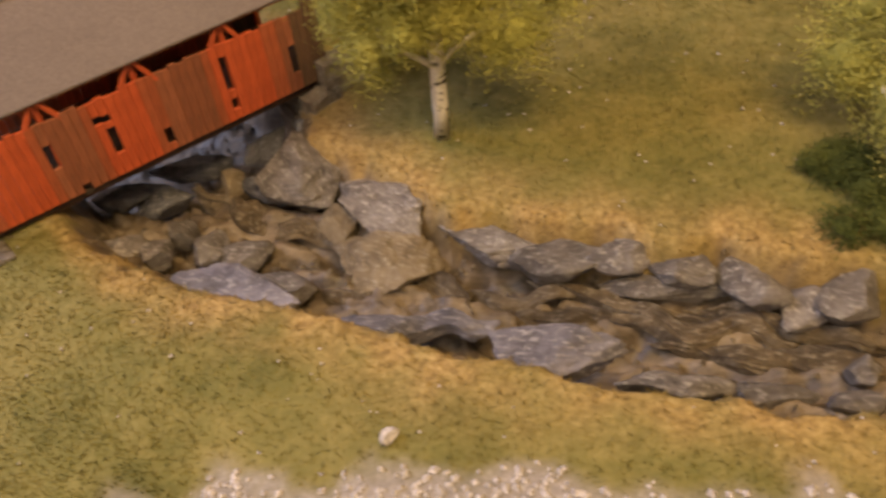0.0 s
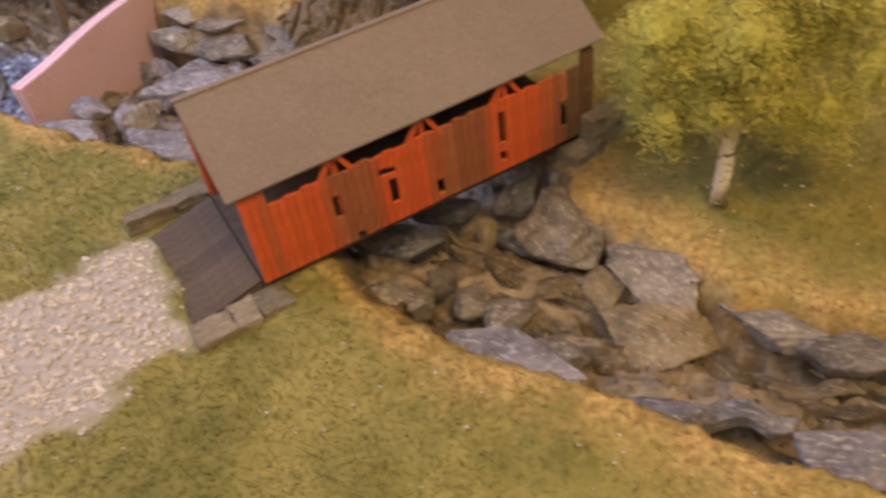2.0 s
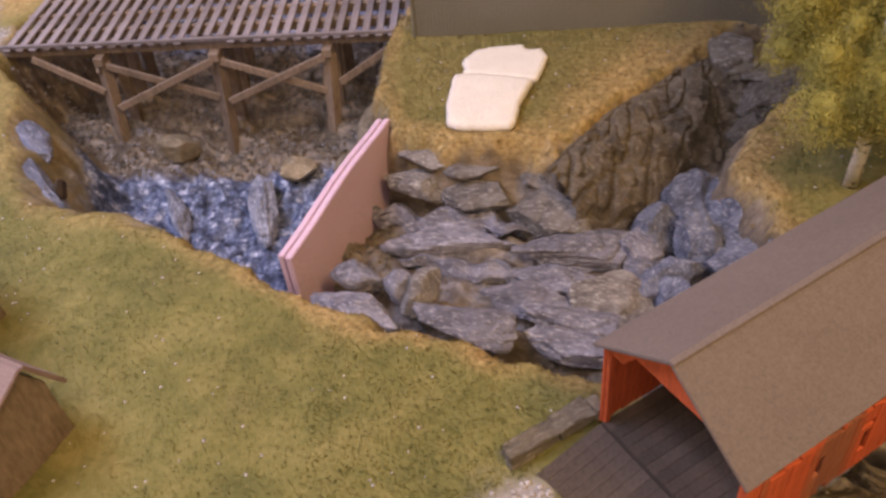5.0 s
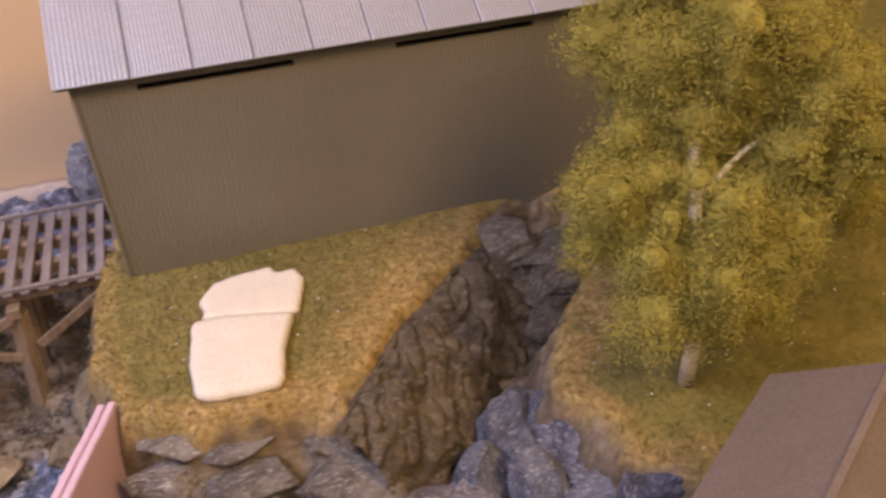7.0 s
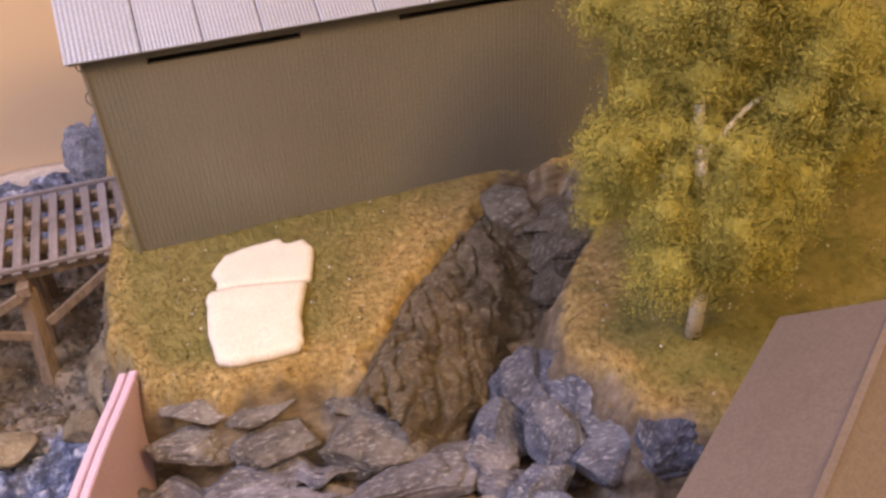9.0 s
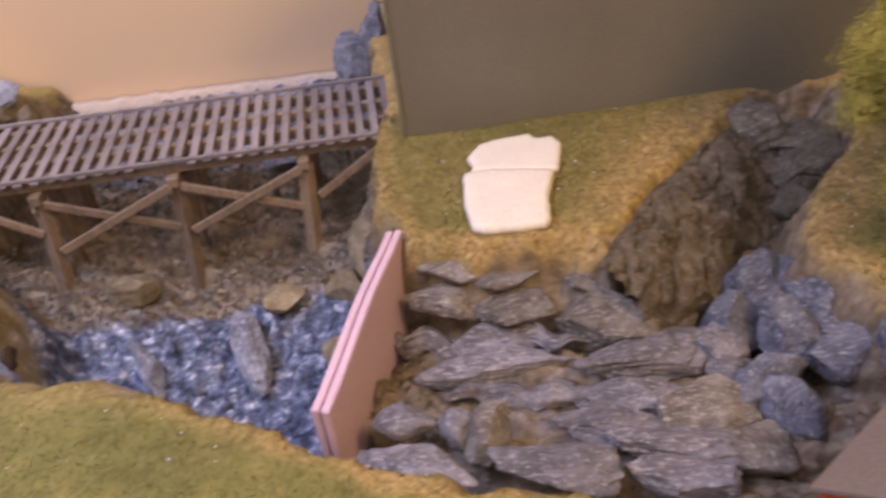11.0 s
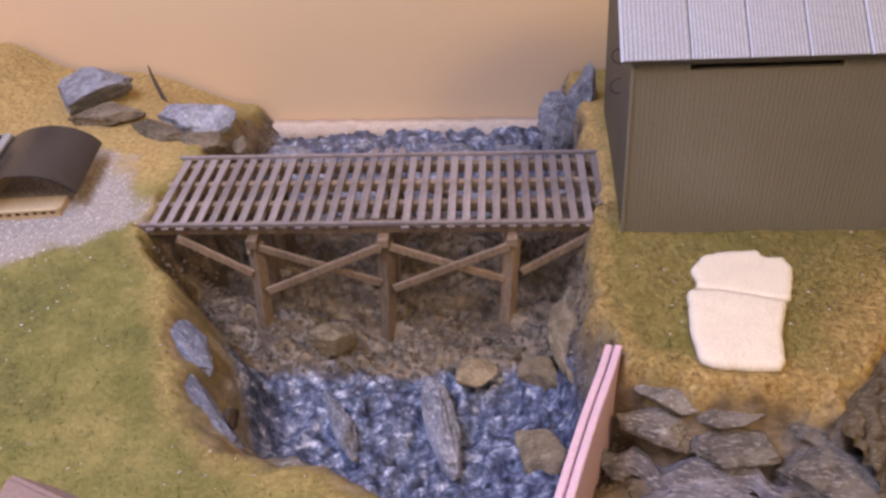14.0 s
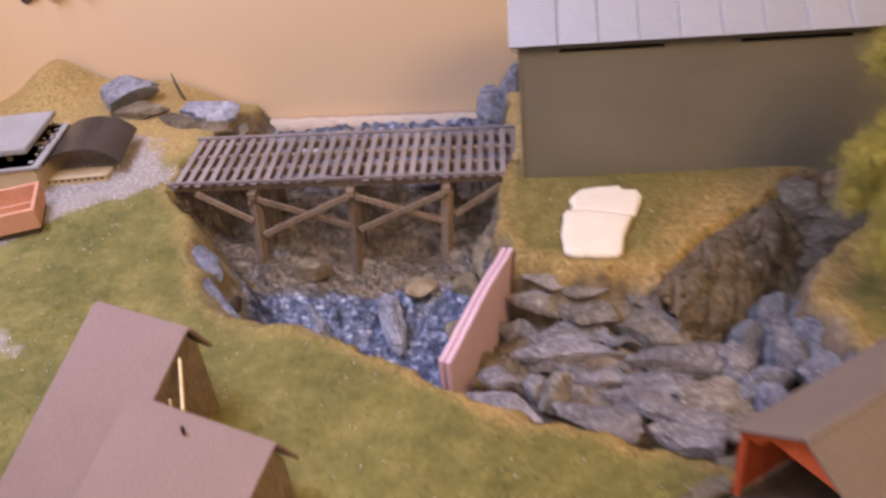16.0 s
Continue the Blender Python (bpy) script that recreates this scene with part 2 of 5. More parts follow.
ROOM_FLOOR = surface("brown_room_floor", (0.16, 0.12, 0.09), (0.22, 0.17, 0.13), 80.0, 5.0, 0.7, 0.1, 0.0005)
CREAM = surface("cream_painted_card", (0.46, 0.36, 0.22), (0.60, 0.48, 0.31), 600.0, 40.0, 0.8, 0.2, 0.0003)
SALMON = surface("salmon_brick_card", (0.50, 0.24, 0.15), (0.64, 0.34, 0.22), 500.0, 50.0, 0.8, 0.3, 0.0004)
GREY_CARD = surface("pale_grey_card", (0.26, 0.25, 0.25), (0.36, 0.35, 0.36), 500.0, 30.0, 0.7, 0.15, 0.0003)
HOUSE_ROOF = surface("mauve_brown_roofing", (0.235, 0.165, 0.15), (0.285, 0.205, 0.185), 800.0, 12.0, 0.8, 0.2, 0.0003)
PALE_WOOD = surface("pale_bare_wood", (0.62, 0.50, 0.27), (0.74, 0.62, 0.37), 500.0, 60.0, 0.7, 0.2, 0.0003, stretch=(1, 1, 0.2))
PEBBLE = surface("crushed_stone", (0.27, 0.245, 0.24), (0.74, 0.70, 0.69), 700.0, 330.0, 0.85, 0.1, 0.0002)
TWIG = surface("dark_twig", (0.03, 0.02, 0.015), (0.07, 0.05, 0.035), 500.0, 80.0, 0.8)
TRIM_CLOTH = surface("dark_brown_trim", (0.05, 0.028, 0.016), (0.09, 0.05, 0.03), 500.0, 60.0, 0.8)

# ---- helpers for building ----


def thing(name, at, label, category, group="", kind=""):
    ob = new(name)
    ob.empty_display_size = 0.01
    ob.matrix_world = at if isinstance(at, Matrix) else Matrix.Translation(at)
    return tagged(ob, label, category, group, kind)


def part(name, bm, mat, parent=None, label="", smooth=False, at=None):
    me = bpy.data.meshes.new(name)
    if smooth:
        for f in bm.faces:
            f.smooth = True
    bm.to_mesh(me)
    bm.free()
    me.materials.append(mat)
    ob = new(name, me)
    if parent is not None:
        ob.parent = parent
    if at is not None:
        ob.matrix_local = at
    if label:
        ob["label"] = label
    return ob


def piece(name, mesh, parent, at, mat=None):
    ob = new(name, mesh)
    ob.parent = parent
    ob.matrix_local = at
    return ob


def block(sx, sy, sz, bevel=0.0004, seg=1, at=None):
    """A bevelled box centred on its base."""
    bm = bmesh.new()
    bmesh.ops.create_cube(bm, size=1, matrix=Matrix.Translation((0, 0, sz / 2)) @ Matrix.Diagonal((sx, sy, sz, 1)))
    if bevel:
        bmesh.ops.bevel(bm, geom=bm.edges[:], offset=bevel, segments=seg, affect="EDGES")
    if at is not None:
        bmesh.ops.transform(bm, matrix=at, verts=bm.verts)
    return bm


def beam(a, b, w, h, bevel=0.0004):
    """A squared stick from a to b."""
    a, b = Vector(a), Vector(b)
    d = b - a
    turn = d.to_track_quat("Z", "Y").to_matrix().to_4x4()
    return block(w, h, d.length, bevel, 1, Matrix.Translation(a) @ turn)


def mesh_from(name, verts, faces, mat, smooth=False):
    me = bpy.data.meshes.new(name)
    me.from_pydata(verts, [], faces)
    me.materials.append(mat)
    if smooth:
        me.polygons.foreach_set("use_smooth", [True] * len(me.polygons))
    me.update()
    return me


def slab(points, thick, mat_bevel=0.0005):
    """A flat slab from an outline in the xy plane."""
    bm = bmesh.new()
    f = bm.faces.new([bm.verts.new((x, y, 0)) for x, y in points])
    if f.normal.z < 0:
        f.normal_flip()
    bm.normal_update()
    r = bmesh.ops.extrude_face_region(bm, geom=[f])
    bmesh.ops.translate(bm, verts=[v for v in r["geom"] if isinstance(v, bmesh.types.BMVert)], vec=(0, 0, thick))
    bmesh.ops.recalc_face_normals(bm, faces=bm.faces)
    if mat_bevel:
        bmesh.ops.bevel(bm, geom=bm.edges[:], offset=mat_bevel, segments=2, affect="EDGES")
    return bm


def lattice(seed):
    return np.random.RandomState(seed).rand(256, 256)


TABLES = [lattice(s) for s in range(6)]


def wave(x, y, scale, k=0):
    """Smooth value noise, -1 to 1."""
    t = TABLES[k]
    u, v = x * scale + 1000.3, y * scale + 1000.7
    i, j = np.floor(u).astype(int), np.floor(v).astype(int)
    a, b = u - i, v - j
    a, b = a * a * (3 - 2 * a), b * b * (3 - 2 * b)
    i0, i1, j0, j1 = i % 256, (i + 1) % 256, j % 256, (j + 1) % 256
    return 2 * ((t[i0, j0] * (1 - a) + t[i1, j0] * a) * (1 - b) + (t[i0, j1] * (1 - a) + t[i1, j1] * a) * b) - 1


def layers(x, y, scale, k=0, n=4, fall=0.5):
    out, amp = 0 * x, 1.0
    for o in range(n):
        out = out + amp * wave(x, y, scale * 2**o, (k + o) % 6)
        amp *= fall
    return out


def outline_distance(x, y, outline):
    """Signed distance to an outline, negative inside."""
    pts = np.array(outline)
    best, inside = np.full(x.shape, 9.0), np.zeros(x.shape, bool)
    for (ax, ay), (bx, by) in zip(pts, np.roll(pts, -1, 0)):
        dx, dy = bx - ax, by - ay
        s = np.clip(((x - ax) * dx + (y - ay) * dy) / (dx * dx + dy * dy), 0, 1)
        best = np.minimum(best, np.hypot(x - ax - s * dx, y - ay - s * dy))
        if dy:
            inside ^= ((ay > y) != (by > y)) & (x < dx * (y - ay) / dy + ax)
    return np.where(inside, -best, best)


def ease(v, lo, hi):
    s = np.clip((v - lo) / (hi - lo), 0, 1)
    return s * s * (3 - 2 * s)


# ---- the ground ----
# Edge of the turf round the pond, the gorge and the stream, in metres.
GORGE_LEFT = [(0.011, 0.39), (0.011, 0.19), (0.006, 0.095), (-0.008, 0.008), (0.028, -0.062), (0.055, -0.122), (0.08, -0.181), (0.115, -0.217), (0.156, -0.228), (0.201, -0.244), (0.251, -0.273), (0.301, -0.304), (0.362, -0.342), (0.413, -0.355), (0.461, -0.376)]
STREAM_NEAR = [(0.507, -0.411), (0.538, -0.446), (0.561, -0.483), (0.581, -0.499), (0.608, -0.517), (0.631, -0.53), (0.67, -0.54), (0.689, -0.555), (0.722, -0.572), (0.767, -0.584), (0.823, -0.608), (0.975, -0.665), (1.525, -0.865)]
STREAM_FAR = [(1.525, -0.745), (0.975, -0.585), (0.855, -0.537), (0.828, -0.526), (0.779, -0.507), (0.747, -0.491), (0.713, -0.475), (0.687, -0.438), (0.667, -0.426), (0.658, -0.396), (0.646, -0.345), (0.618, -0.304), (0.591, -0.278), (0.588, -0.252), (0.58, -0.213), (0.594, -0.186), (0.622, -0.149), (0.666, -0.112), (0.689, -0.028)]
PROMONTORY = [(0.639, -0.02), (0.598, -0.04), (0.587, -0.06), (0.534, -0.107), (0.491, -0.15), (0.465, -0.181), (0.431, -0.168), (0.384, -0.162), (0.352, -0.146), (0.335, -0.094), (0.341, -0.017), (0.351, 0.05), (0.354, 0.171), (0.343, 0.39)]
GORGE = GORGE_LEFT + STREAM_NEAR + STREAM_FAR + PROMONTORY
ROAD = [(0.435, -0.439), (0.369, -0.478), (0.302, -0.52), (0.202, -0.576), (0.053, -0.699), (0.053, -1.079), (1.525, -1.065), (1.525, -0.865), (0.975, -0.704), (0.816, -0.646), (0.71, -0.623), (0.63, -0.619), (0.55, -0.623), (0.452, -0.640), (0.384, -0.592), (0.418, -0.560), (0.447, -0.532), (0.472, -0.502)]
YARD = [(-0.115, -0.046), (-0.045, -0.011), (-0.008, 0.01), (-0.02, 0.042), (-0.044, 0.066), (-0.059, 0.109), (-0.3, 0.131), (-0.6, 0.093), (-0.6, -0.298), (-0.16, -0.12)]
BED = [(0.824, -0.546, 0.165), (0.697, -0.489, 0.166), (0.612, -0.443, 0.163), (0.569, -0.397, 0.156), (0.566, -0.323, 0.144), (0.547, -0.231, 0.125), (0.481, -0.231, 0.132), (0.401, -0.222, 0.139), (0.345, -0.213, 0.137), (0.3, -0.157, 0.098), (0.23, -0.119, 0.082), (0.14, -0.109, 0.085), (0.2, -0.003, 0.088), (0.06, -0.032, 0.101), (0.179, 0.093, 0.1), (0.169, 0.254, 0.116), (0.619, -0.096, 0.153), (0.653, -0.048, 0.164), (0.56, -0.144, 0.146)]


def turf_height(x, y):
    z = 0.197 + 0.0018 * layers(x, y, 14, 1, 3)
    z = z + 0.007 * np.exp(-((x - 0.512) ** 2 + (y + 0.445) ** 2) / 0.055**2) + 0.006 * np.exp(-((x - 0.71) ** 2 + (y + 0.36) ** 2) / 0.07**2)
    z = z - 0.008 * np.exp(-((x - 0.06) ** 2 + (y + 0.14) ** 2) / 0.07**2)
    z = z - 0.003 * ease(x, 0.30, 0.36) * ease(y, -0.24, -0.16) * (1 - ease(x, 0.56, 0.66))
    z = z + 0.040 * np.exp(-(((x + 0.245) / 0.045) ** 2)) * ease(y, 0.17, 0.27) - 0.044 * ease(x, -0.12, 0.015) * ease(y, 0.17, 0.28) * (1 - ease(x, 0.1, 0.2)) - 0.02 * ease(x, 0.3, 0.34) * ease(y, 0.18, 0.28)
    z = z + 0.03 * ease(x, 0.68, 1.0) * ease(y, -0.38, -0.08)
    return z


def ground_state(x, y):
    """Height and the cover at each place: bed, straw, gravel, pond."""
    wob = 0.005 * layers(x, y, 45, 2, 3)
    d = outline_distance(x, y, GORGE) + wob
    top = turf_height(x, y)
    w = [1.0 / ((x - bx) ** 2 + (y - by) ** 2 + 0.0006) ** 1.6 for bx, by, _ in BED]
    bed = sum(wi * b[2] for wi, b in zip(w, BED)) / sum(w)
    pond = ease(-outline_distance(x, y, [(0.06, -0.06), (0.10, -0.17), (0.15, -0.22), (0.24, -0.27), (0.30, -0.285), (0.335, -0.14), (0.33, -0.06), (0.2, -0.05)]) + 0.3 * wob, -0.006, 0.010)
    back = ease(y, 0.125, 0.19) * ease(x, 0.0, 0.04)
    pond = np.maximum(pond, 0.85 * back)
    run = 0.22 * ease(x, 0.33, 0.36) * ease(y, -0.33, -0.29) * (1 - ease(y, -0.20, -0.17)) * (1 - ease(x, 0.53, 0.6))
    along, across = x * 0.91 - y * 0.41, x * 0.41 + y * 0.91
    sheet = layers(along, across * 3.2, 17, 3, 4, 0.55)
    terrace = np.floor(sheet * 3.2) / 3.2
    sheet = 0.35 * sheet + 0.65 * (terrace + ease(sheet * 3.2 - np.floor(sheet * 3.2), 0.72, 1.0) / 3.2)
    rough = 0.0115 * sheet + 0.0022 * layers(x, y, 120, 0, 3) - 0.006 * ease(0.10 - np.abs(layers(along, across * 2.5, 22, 1, 3)), 0.0, 0.1)
    crumple = 0.010 * (0.5 - np.abs(layers(x, y, 42, 4, 4, 0.6)))
    steep = ease(d, -0.020, -0.010)
    bed = bed + rough * (1 - pond) + crumple * pond
    far_bank = ease(x, 0.66, 0.70) * (1 - ease(y, -0.46, -0.40))
    left_bank = (1 - ease(x, 0.18, 0.26)) * (1 - ease(y, -0.07, -0.02))
    s = ease(d, -0.026 + 0.016 * far_bank - 0.036 * left_bank, 0.004)
    z = bed + (top - bed) * s + 0.008 * np.sin(np.pi * s) * np.clip(layers(x, y, 40, 5, 3), -1, 1)
    far = ease(x - y * 0.2, 0.63, 0.72)
    soil = 1 - ease(d + 0.030 * left_bank + 0.004 * layers(x, y, 120, 1, 2), -0.008, 0.001)
    soil = np.maximum(soil, 0.6 * left_bank * (1 - ease(d + 0.4 * wob, -0.010, 0.002)))
    # Wider straw on the point, partly warm lamplight put into the turf colour.
    point = ease(x, 0.33, 0.36) * ease(y, -0.24, -0.16) * (1 - ease(x, 0.60, 0.66))
    reach = 0.020 + 0.022 * far + 0.050 * point * ease(x, 0.40, 0.52)
    straw = np.clip((1 - ease(d, 0.002, reach)) * (0.80 + 0.4 * layers(x, y, 60, 3, 2)) + 0.12 * layers(x, y, 20, 0, 2) + 0.26 * point, 0, 1)
    straw = straw * (1 - 0.45 * (1 - ease(x, 0.20, 0.34)))
    sandy = ease(-x, -0.012, 0.02) * ease(y, 0.04, 0.09) * (1 - ease(-x, 0.30, 0.36))
    straw = np.maximum(straw, 0.9 * sandy)
    ragged = 0.010 * layers(x, y, 55, 4, 3)
    gravel = np.maximum(1 - ease(outline_distance(x, y, ROAD) + ragged, -0.008, 0.012), 1 - ease(outline_distance(x, y, YARD) + ragged, -0.008, 0.012))
    gravel = np.maximum(gravel, 1 - ease(np.hypot(x + 0.075, y + 0.245) + ragged, 0.015, 0.03))
    gravel = gravel * (1 - soil) * 0.92
    return z, soil, straw, gravel, np.maximum(pond * (1 - 0.85 * steep), run), d


def height_at(x, y):
    return float(ground_state(np.array([x]), np.array([y]))[0][0])


def build_ground():
    xs = np.concatenate([np.arange(-0.70, -0.02, 0.006), np.arange(-0.02, 0.92, 0.0021), np.arange(0.92, 1.37, 0.008)])
    ys = np.concatenate([np.arange(-1.02, -0.68, 0.007), np.arange(-0.68, 0.02, 0.0021), np.arange(0.02, 0.296, 0.0035)])
    gx, gy = np.meshgrid(xs, ys)
    z, soil, straw, gravel, pond, _ = ground_state(gx, gy)
    n, m = gx.shape
    verts = np.stack([gx, gy, z], -1).reshape(-1, 3)
    idx = np.arange(n * m).reshape(n, m)
    quads = np.stack([idx[:-1, :-1], idx[:-1, 1:], idx[1:, 1:], idx[1:, :-1]], -1).reshape(-1, 4)
    me = bpy.data.meshes.new("ground")
    me.vertices.add(len(verts))
    me.vertices.foreach_set("co", verts.ravel())
    me.loops.add(quads.size)
    me.loops.foreach_set("vertex_index", quads.ravel())
    me.polygons.add(len(quads))
    me.polygons.foreach_set("loop_start", np.arange(0, quads.size, 4))
    me.polygons.foreach_set("use_smooth", np.ones(len(quads), bool))
    me.update(calc_edges=True)
    zone = me.color_attributes.new("zone", "FLOAT_COLOR", "POINT")
    zone.data.foreach_set("color", np.stack([soil, straw, gravel, np.ones_like(z)], -1).ravel())
    me.attributes.new("pond", "FLOAT", "POINT").data.foreach_set("value", pond.ravel())
    me.materials.append(GROUND)
    ob = new("ground", me)
    tagged(ob, "model landscape of olive turf, straw banks, gravel and a rocky stream bed", "ground", kind="structure")
    return ob


build_ground()


def fibres(name, count, box, seed, tall, keep, label):
    """Fine standing fibres over the turf, one triangle each."""
    rng = np.random.RandomState(seed)
    x, y = rng.uniform(box[0], box[2], count), rng.uniform(box[1], box[3], count)
    z, soil, straw, gravel, pond, d = ground_state(x, y)
    ok = (soil < 0.25) & (gravel < 0.3) & (rng.rand(count) < keep)
    x, y, z, straw = x[ok], y[ok], z[ok], straw[ok]
    k = len(x)
    lean, way = rng.uniform(0.0, 0.0020, k), rng.uniform(0, 6.283, k)
    side, h, w = rng.uniform(0, 6.283, k), rng.uniform(0.5, 1.0, k) * tall, rng.uniform(0.0003, 0.0006, k)
    p = np.empty((k, 3, 3))
    p[:, 0] = np.stack([x - w * np.cos(side), y - w * np.sin(side), z - 0.0004], -1)
    p[:, 1] = np.stack([x + w * np.cos(side), y + w * np.sin(side), z - 0.0004], -1)
    p[:, 2] = np.stack([x + lean * np.cos(way), y + lean * np.sin(way), z + h], -1)
    me = bpy.data.meshes.new(name)
    me.from_pydata(p.reshape(-1, 3).tolist(), [], np.arange(3 * k).reshape(-1, 3).tolist())
    me.attributes.new("straw", "FLOAT", "POINT").data.foreach_set("value", np.repeat(straw, 3))
    me.materials.append(BLADE)
    return tagged(new(name, me), label, "grass", kind="stuff")


fibres("static_grass", 170000, (-0.12, -0.66, 0.62, 0.02), 3, 0.0017, 1.0, "short olive and straw static grass fibres on the banks")
fibres("static_grass", 150000, (0.33, -0.66, 1.02, 0.02), 4, 0.0021, 1.0, "short green and straw static grass fibres on the meadow")


def pebbles(name, count, box, seed, size, test, mat, label, category):
    """Small angular stones strewn over the ground."""
    rng = np.random.RandomState(seed)
    x, y = rng.uniform(box[0], box[2], count), rng.uniform(box[1], box[3], count)
    z, soil, straw, gravel, pond, d = ground_state(x, y)
    ok = test(rng.rand(count), soil, straw, gravel, pond)
    x, y, z = x[ok], y[ok], z[ok]
    base = np.array([(1, 0, 0), (-1, 0, 0), (0, 1, 0), (0, -1, 0), (0, 0, 1), (0, 0, -1)], float)
    tri = np.array([(0, 2, 4), (2, 1, 4), (1, 3, 4), (3, 0, 4), (2, 0, 5), (1, 2, 5), (3, 1, 5), (0, 3, 5)])
    k = len(x)
    s = size * rng.uniform(0.5, 1.0, (k, 1, 1)) * rng.uniform(0.6, 1.0, (k, 1, 3)) * rng.uniform(0.75, 1.2, (k, 6, 1))
    a = rng.uniform(0, 6.283, k)
    v = base[None] * s
    vx, vy = v[..., 0] * np.cos(a)[:, None] - v[..., 1] * np.sin(a)[:, None], v[..., 0] * np.sin(a)[:, None] + v[..., 1] * np.cos(a)[:, None]
    v = np.stack([vx + x[:, None], vy + y[:, None], v[..., 2] * 0.8 + z[:, None] + 0.25 * size], -1)
    f = tri[None] + 6 * np.arange(k)[:, None, None]
    me = bpy.data.meshes.new(name)
    me.from_pydata(v.reshape(-1, 3).tolist(), [], f.reshape(-1, 3).tolist())
    me.materials.append(mat)
    return tagged(new(name, me), label, category, kind="stuff")


pebbles("gravel", 60000, (0.05, -0.80, 1.0, -0.44), 5, 0.0024, lambda r, so, st, g, p: r < (g - 0.25) * 0.8, PEBBLE, "pale grey crushed stone on the road", "gravel")
pebbles("gravel", 16000, (-0.32, -0.28, 0.01, 0.15), 6, 0.0015, lambda r, so, st, g, p: r < g * 0.7, PEBBLE, "pale grey crushed stone in the yard", "gravel")
pebbles("flecks", 9000, (-0.12, -0.68, 0.95, 0.02), 7, 0.0014, lambda r, so, st, g, p: (so < 0.05) & (g < 0.4) & (r < 0.12 + 0.3 * g), PEBBLE, "scattered white specks on the turf", "pebbles")
pebbles("stream_pebbles", 14000, (0.30, -0.66, 0.95, -0.02), 8, 0.0026, lambda r, so, st, g, p: (so > 0.6) & (r < 0.30), ROCK_TAN, "small brown pebbles in the stream bed", "pebbles")
pebbles("pond_rubble", 18000, (0.0, -0.28, 0.35, 0.285), 9, 0.0032, lambda r, so, st, g, p: (so > 0.6) & (p < 0.6) & (r < 0.9), ROCK_DARK, "dark brown rubble below the trestle", "pebbles")

# ---- backdrop and the room round the layout ----


def panel(name, sx, sy, sz, at, mat, label, category):
    ob = part(name, block(sx, sy, sz, 0.0), mat)
    ob.matrix_world = at
    return tagged(ob, label, category, kind="structure")




def build_backdrop():
    """One bent sheet: straight behind the layout, rounded towards the room at its left end."""
    line = [(2.30, 0.300), (-0.20, 0.300)]
    for i in range(1, 13):
        a = math.radians(90 + 7.5 * i)
        line.append((-0.20 + 0.16 * math.cos(a), 0.14 + 0.16 * math.sin(a)))
    line.append((-0.362, 0.10))
    bm = bmesh.new()
    rows = []
    for k, (x, y) in enumerate(line):
        d = Vector(line[min(k + 1, len(line) - 1)]) - Vector(line[max(k - 1, 0)])
        n = Vector((d.y, -d.x)).normalized() * -0.006
        rows.append([bm.verts.new(p) for p in ((x, y, 0.02), (x, y, 1.1), (x - n.x, y - n.y, 1.1), (x - n.x, y - n.y, 0.02))])
    for r, q in zip(rows, rows[1:]):
        for i in range(4):
            bm.faces.new((r[i], r[(i + 1) % 4], q[(i + 1) % 4], q[i]))
    bm.faces.new(rows[0])
    bm.faces.new(rows[-1][::-1])
    bmesh.ops.recalc_face_normals(bm, faces=bm.faces)
    tagged(part("backdrop", bm, BACKDROP, smooth=False), "smooth tan painted backdrop behind the layout", "backdrop", kind="structure")


build_backdrop()
panel("wall_north", 4.6, 0.1, 2.7, Matrix.Translation((0.3, 0.42, -0.9)), ROOM_WALL, "plain cream room wall behind the backdrop", "wall")
panel("wall_south", 4.6, 0.1, 2.7, Matrix.Translation((0.3, -2.45, -0.9)), ROOM_WALL, "plain cream room wall", "wall")
panel("wall_west", 0.1, 2.97, 2.7, Matrix.Translation((-1.95, -1.015, -0.9)), ROOM_WALL, "plain cream room wall", "wall")
panel("wall_east", 0.1, 2.97, 2.7, Matrix.Translation((2.55, -1.015, -0.9)), ROOM_WALL, "plain cream room wall", "wall")
panel("floor", 4.6, 3.0, 0.1, Matrix.Translation((0.3, -1.0, -1.0)), ROOM_FLOOR, "plain brown room floor", "floor")
panel("ceiling", 4.6, 3.0, 0.1, Matrix.Translation((0.3, -1.0, 1.8)), ROOM_WALL, "plain pale ceiling", "ceiling")
panel("baseboard", 2.10, 1.30, 0.05, Matrix.Translation((0.33, -0.365, 0.01)), ROOM_FLOOR, "wooden layout top under the scenery", "layout base")
for px, py in ((-0.6, -0.9), (1.25, -0.9), (-0.6, 0.2), (1.25, 0.2)):
    panel("trim", 0.07, 0.07, 0.91, Matrix.Translation((px, py, -0.9)), ROOM_FLOOR, "wooden leg below the layout", "leg")

# ---- rocks ----


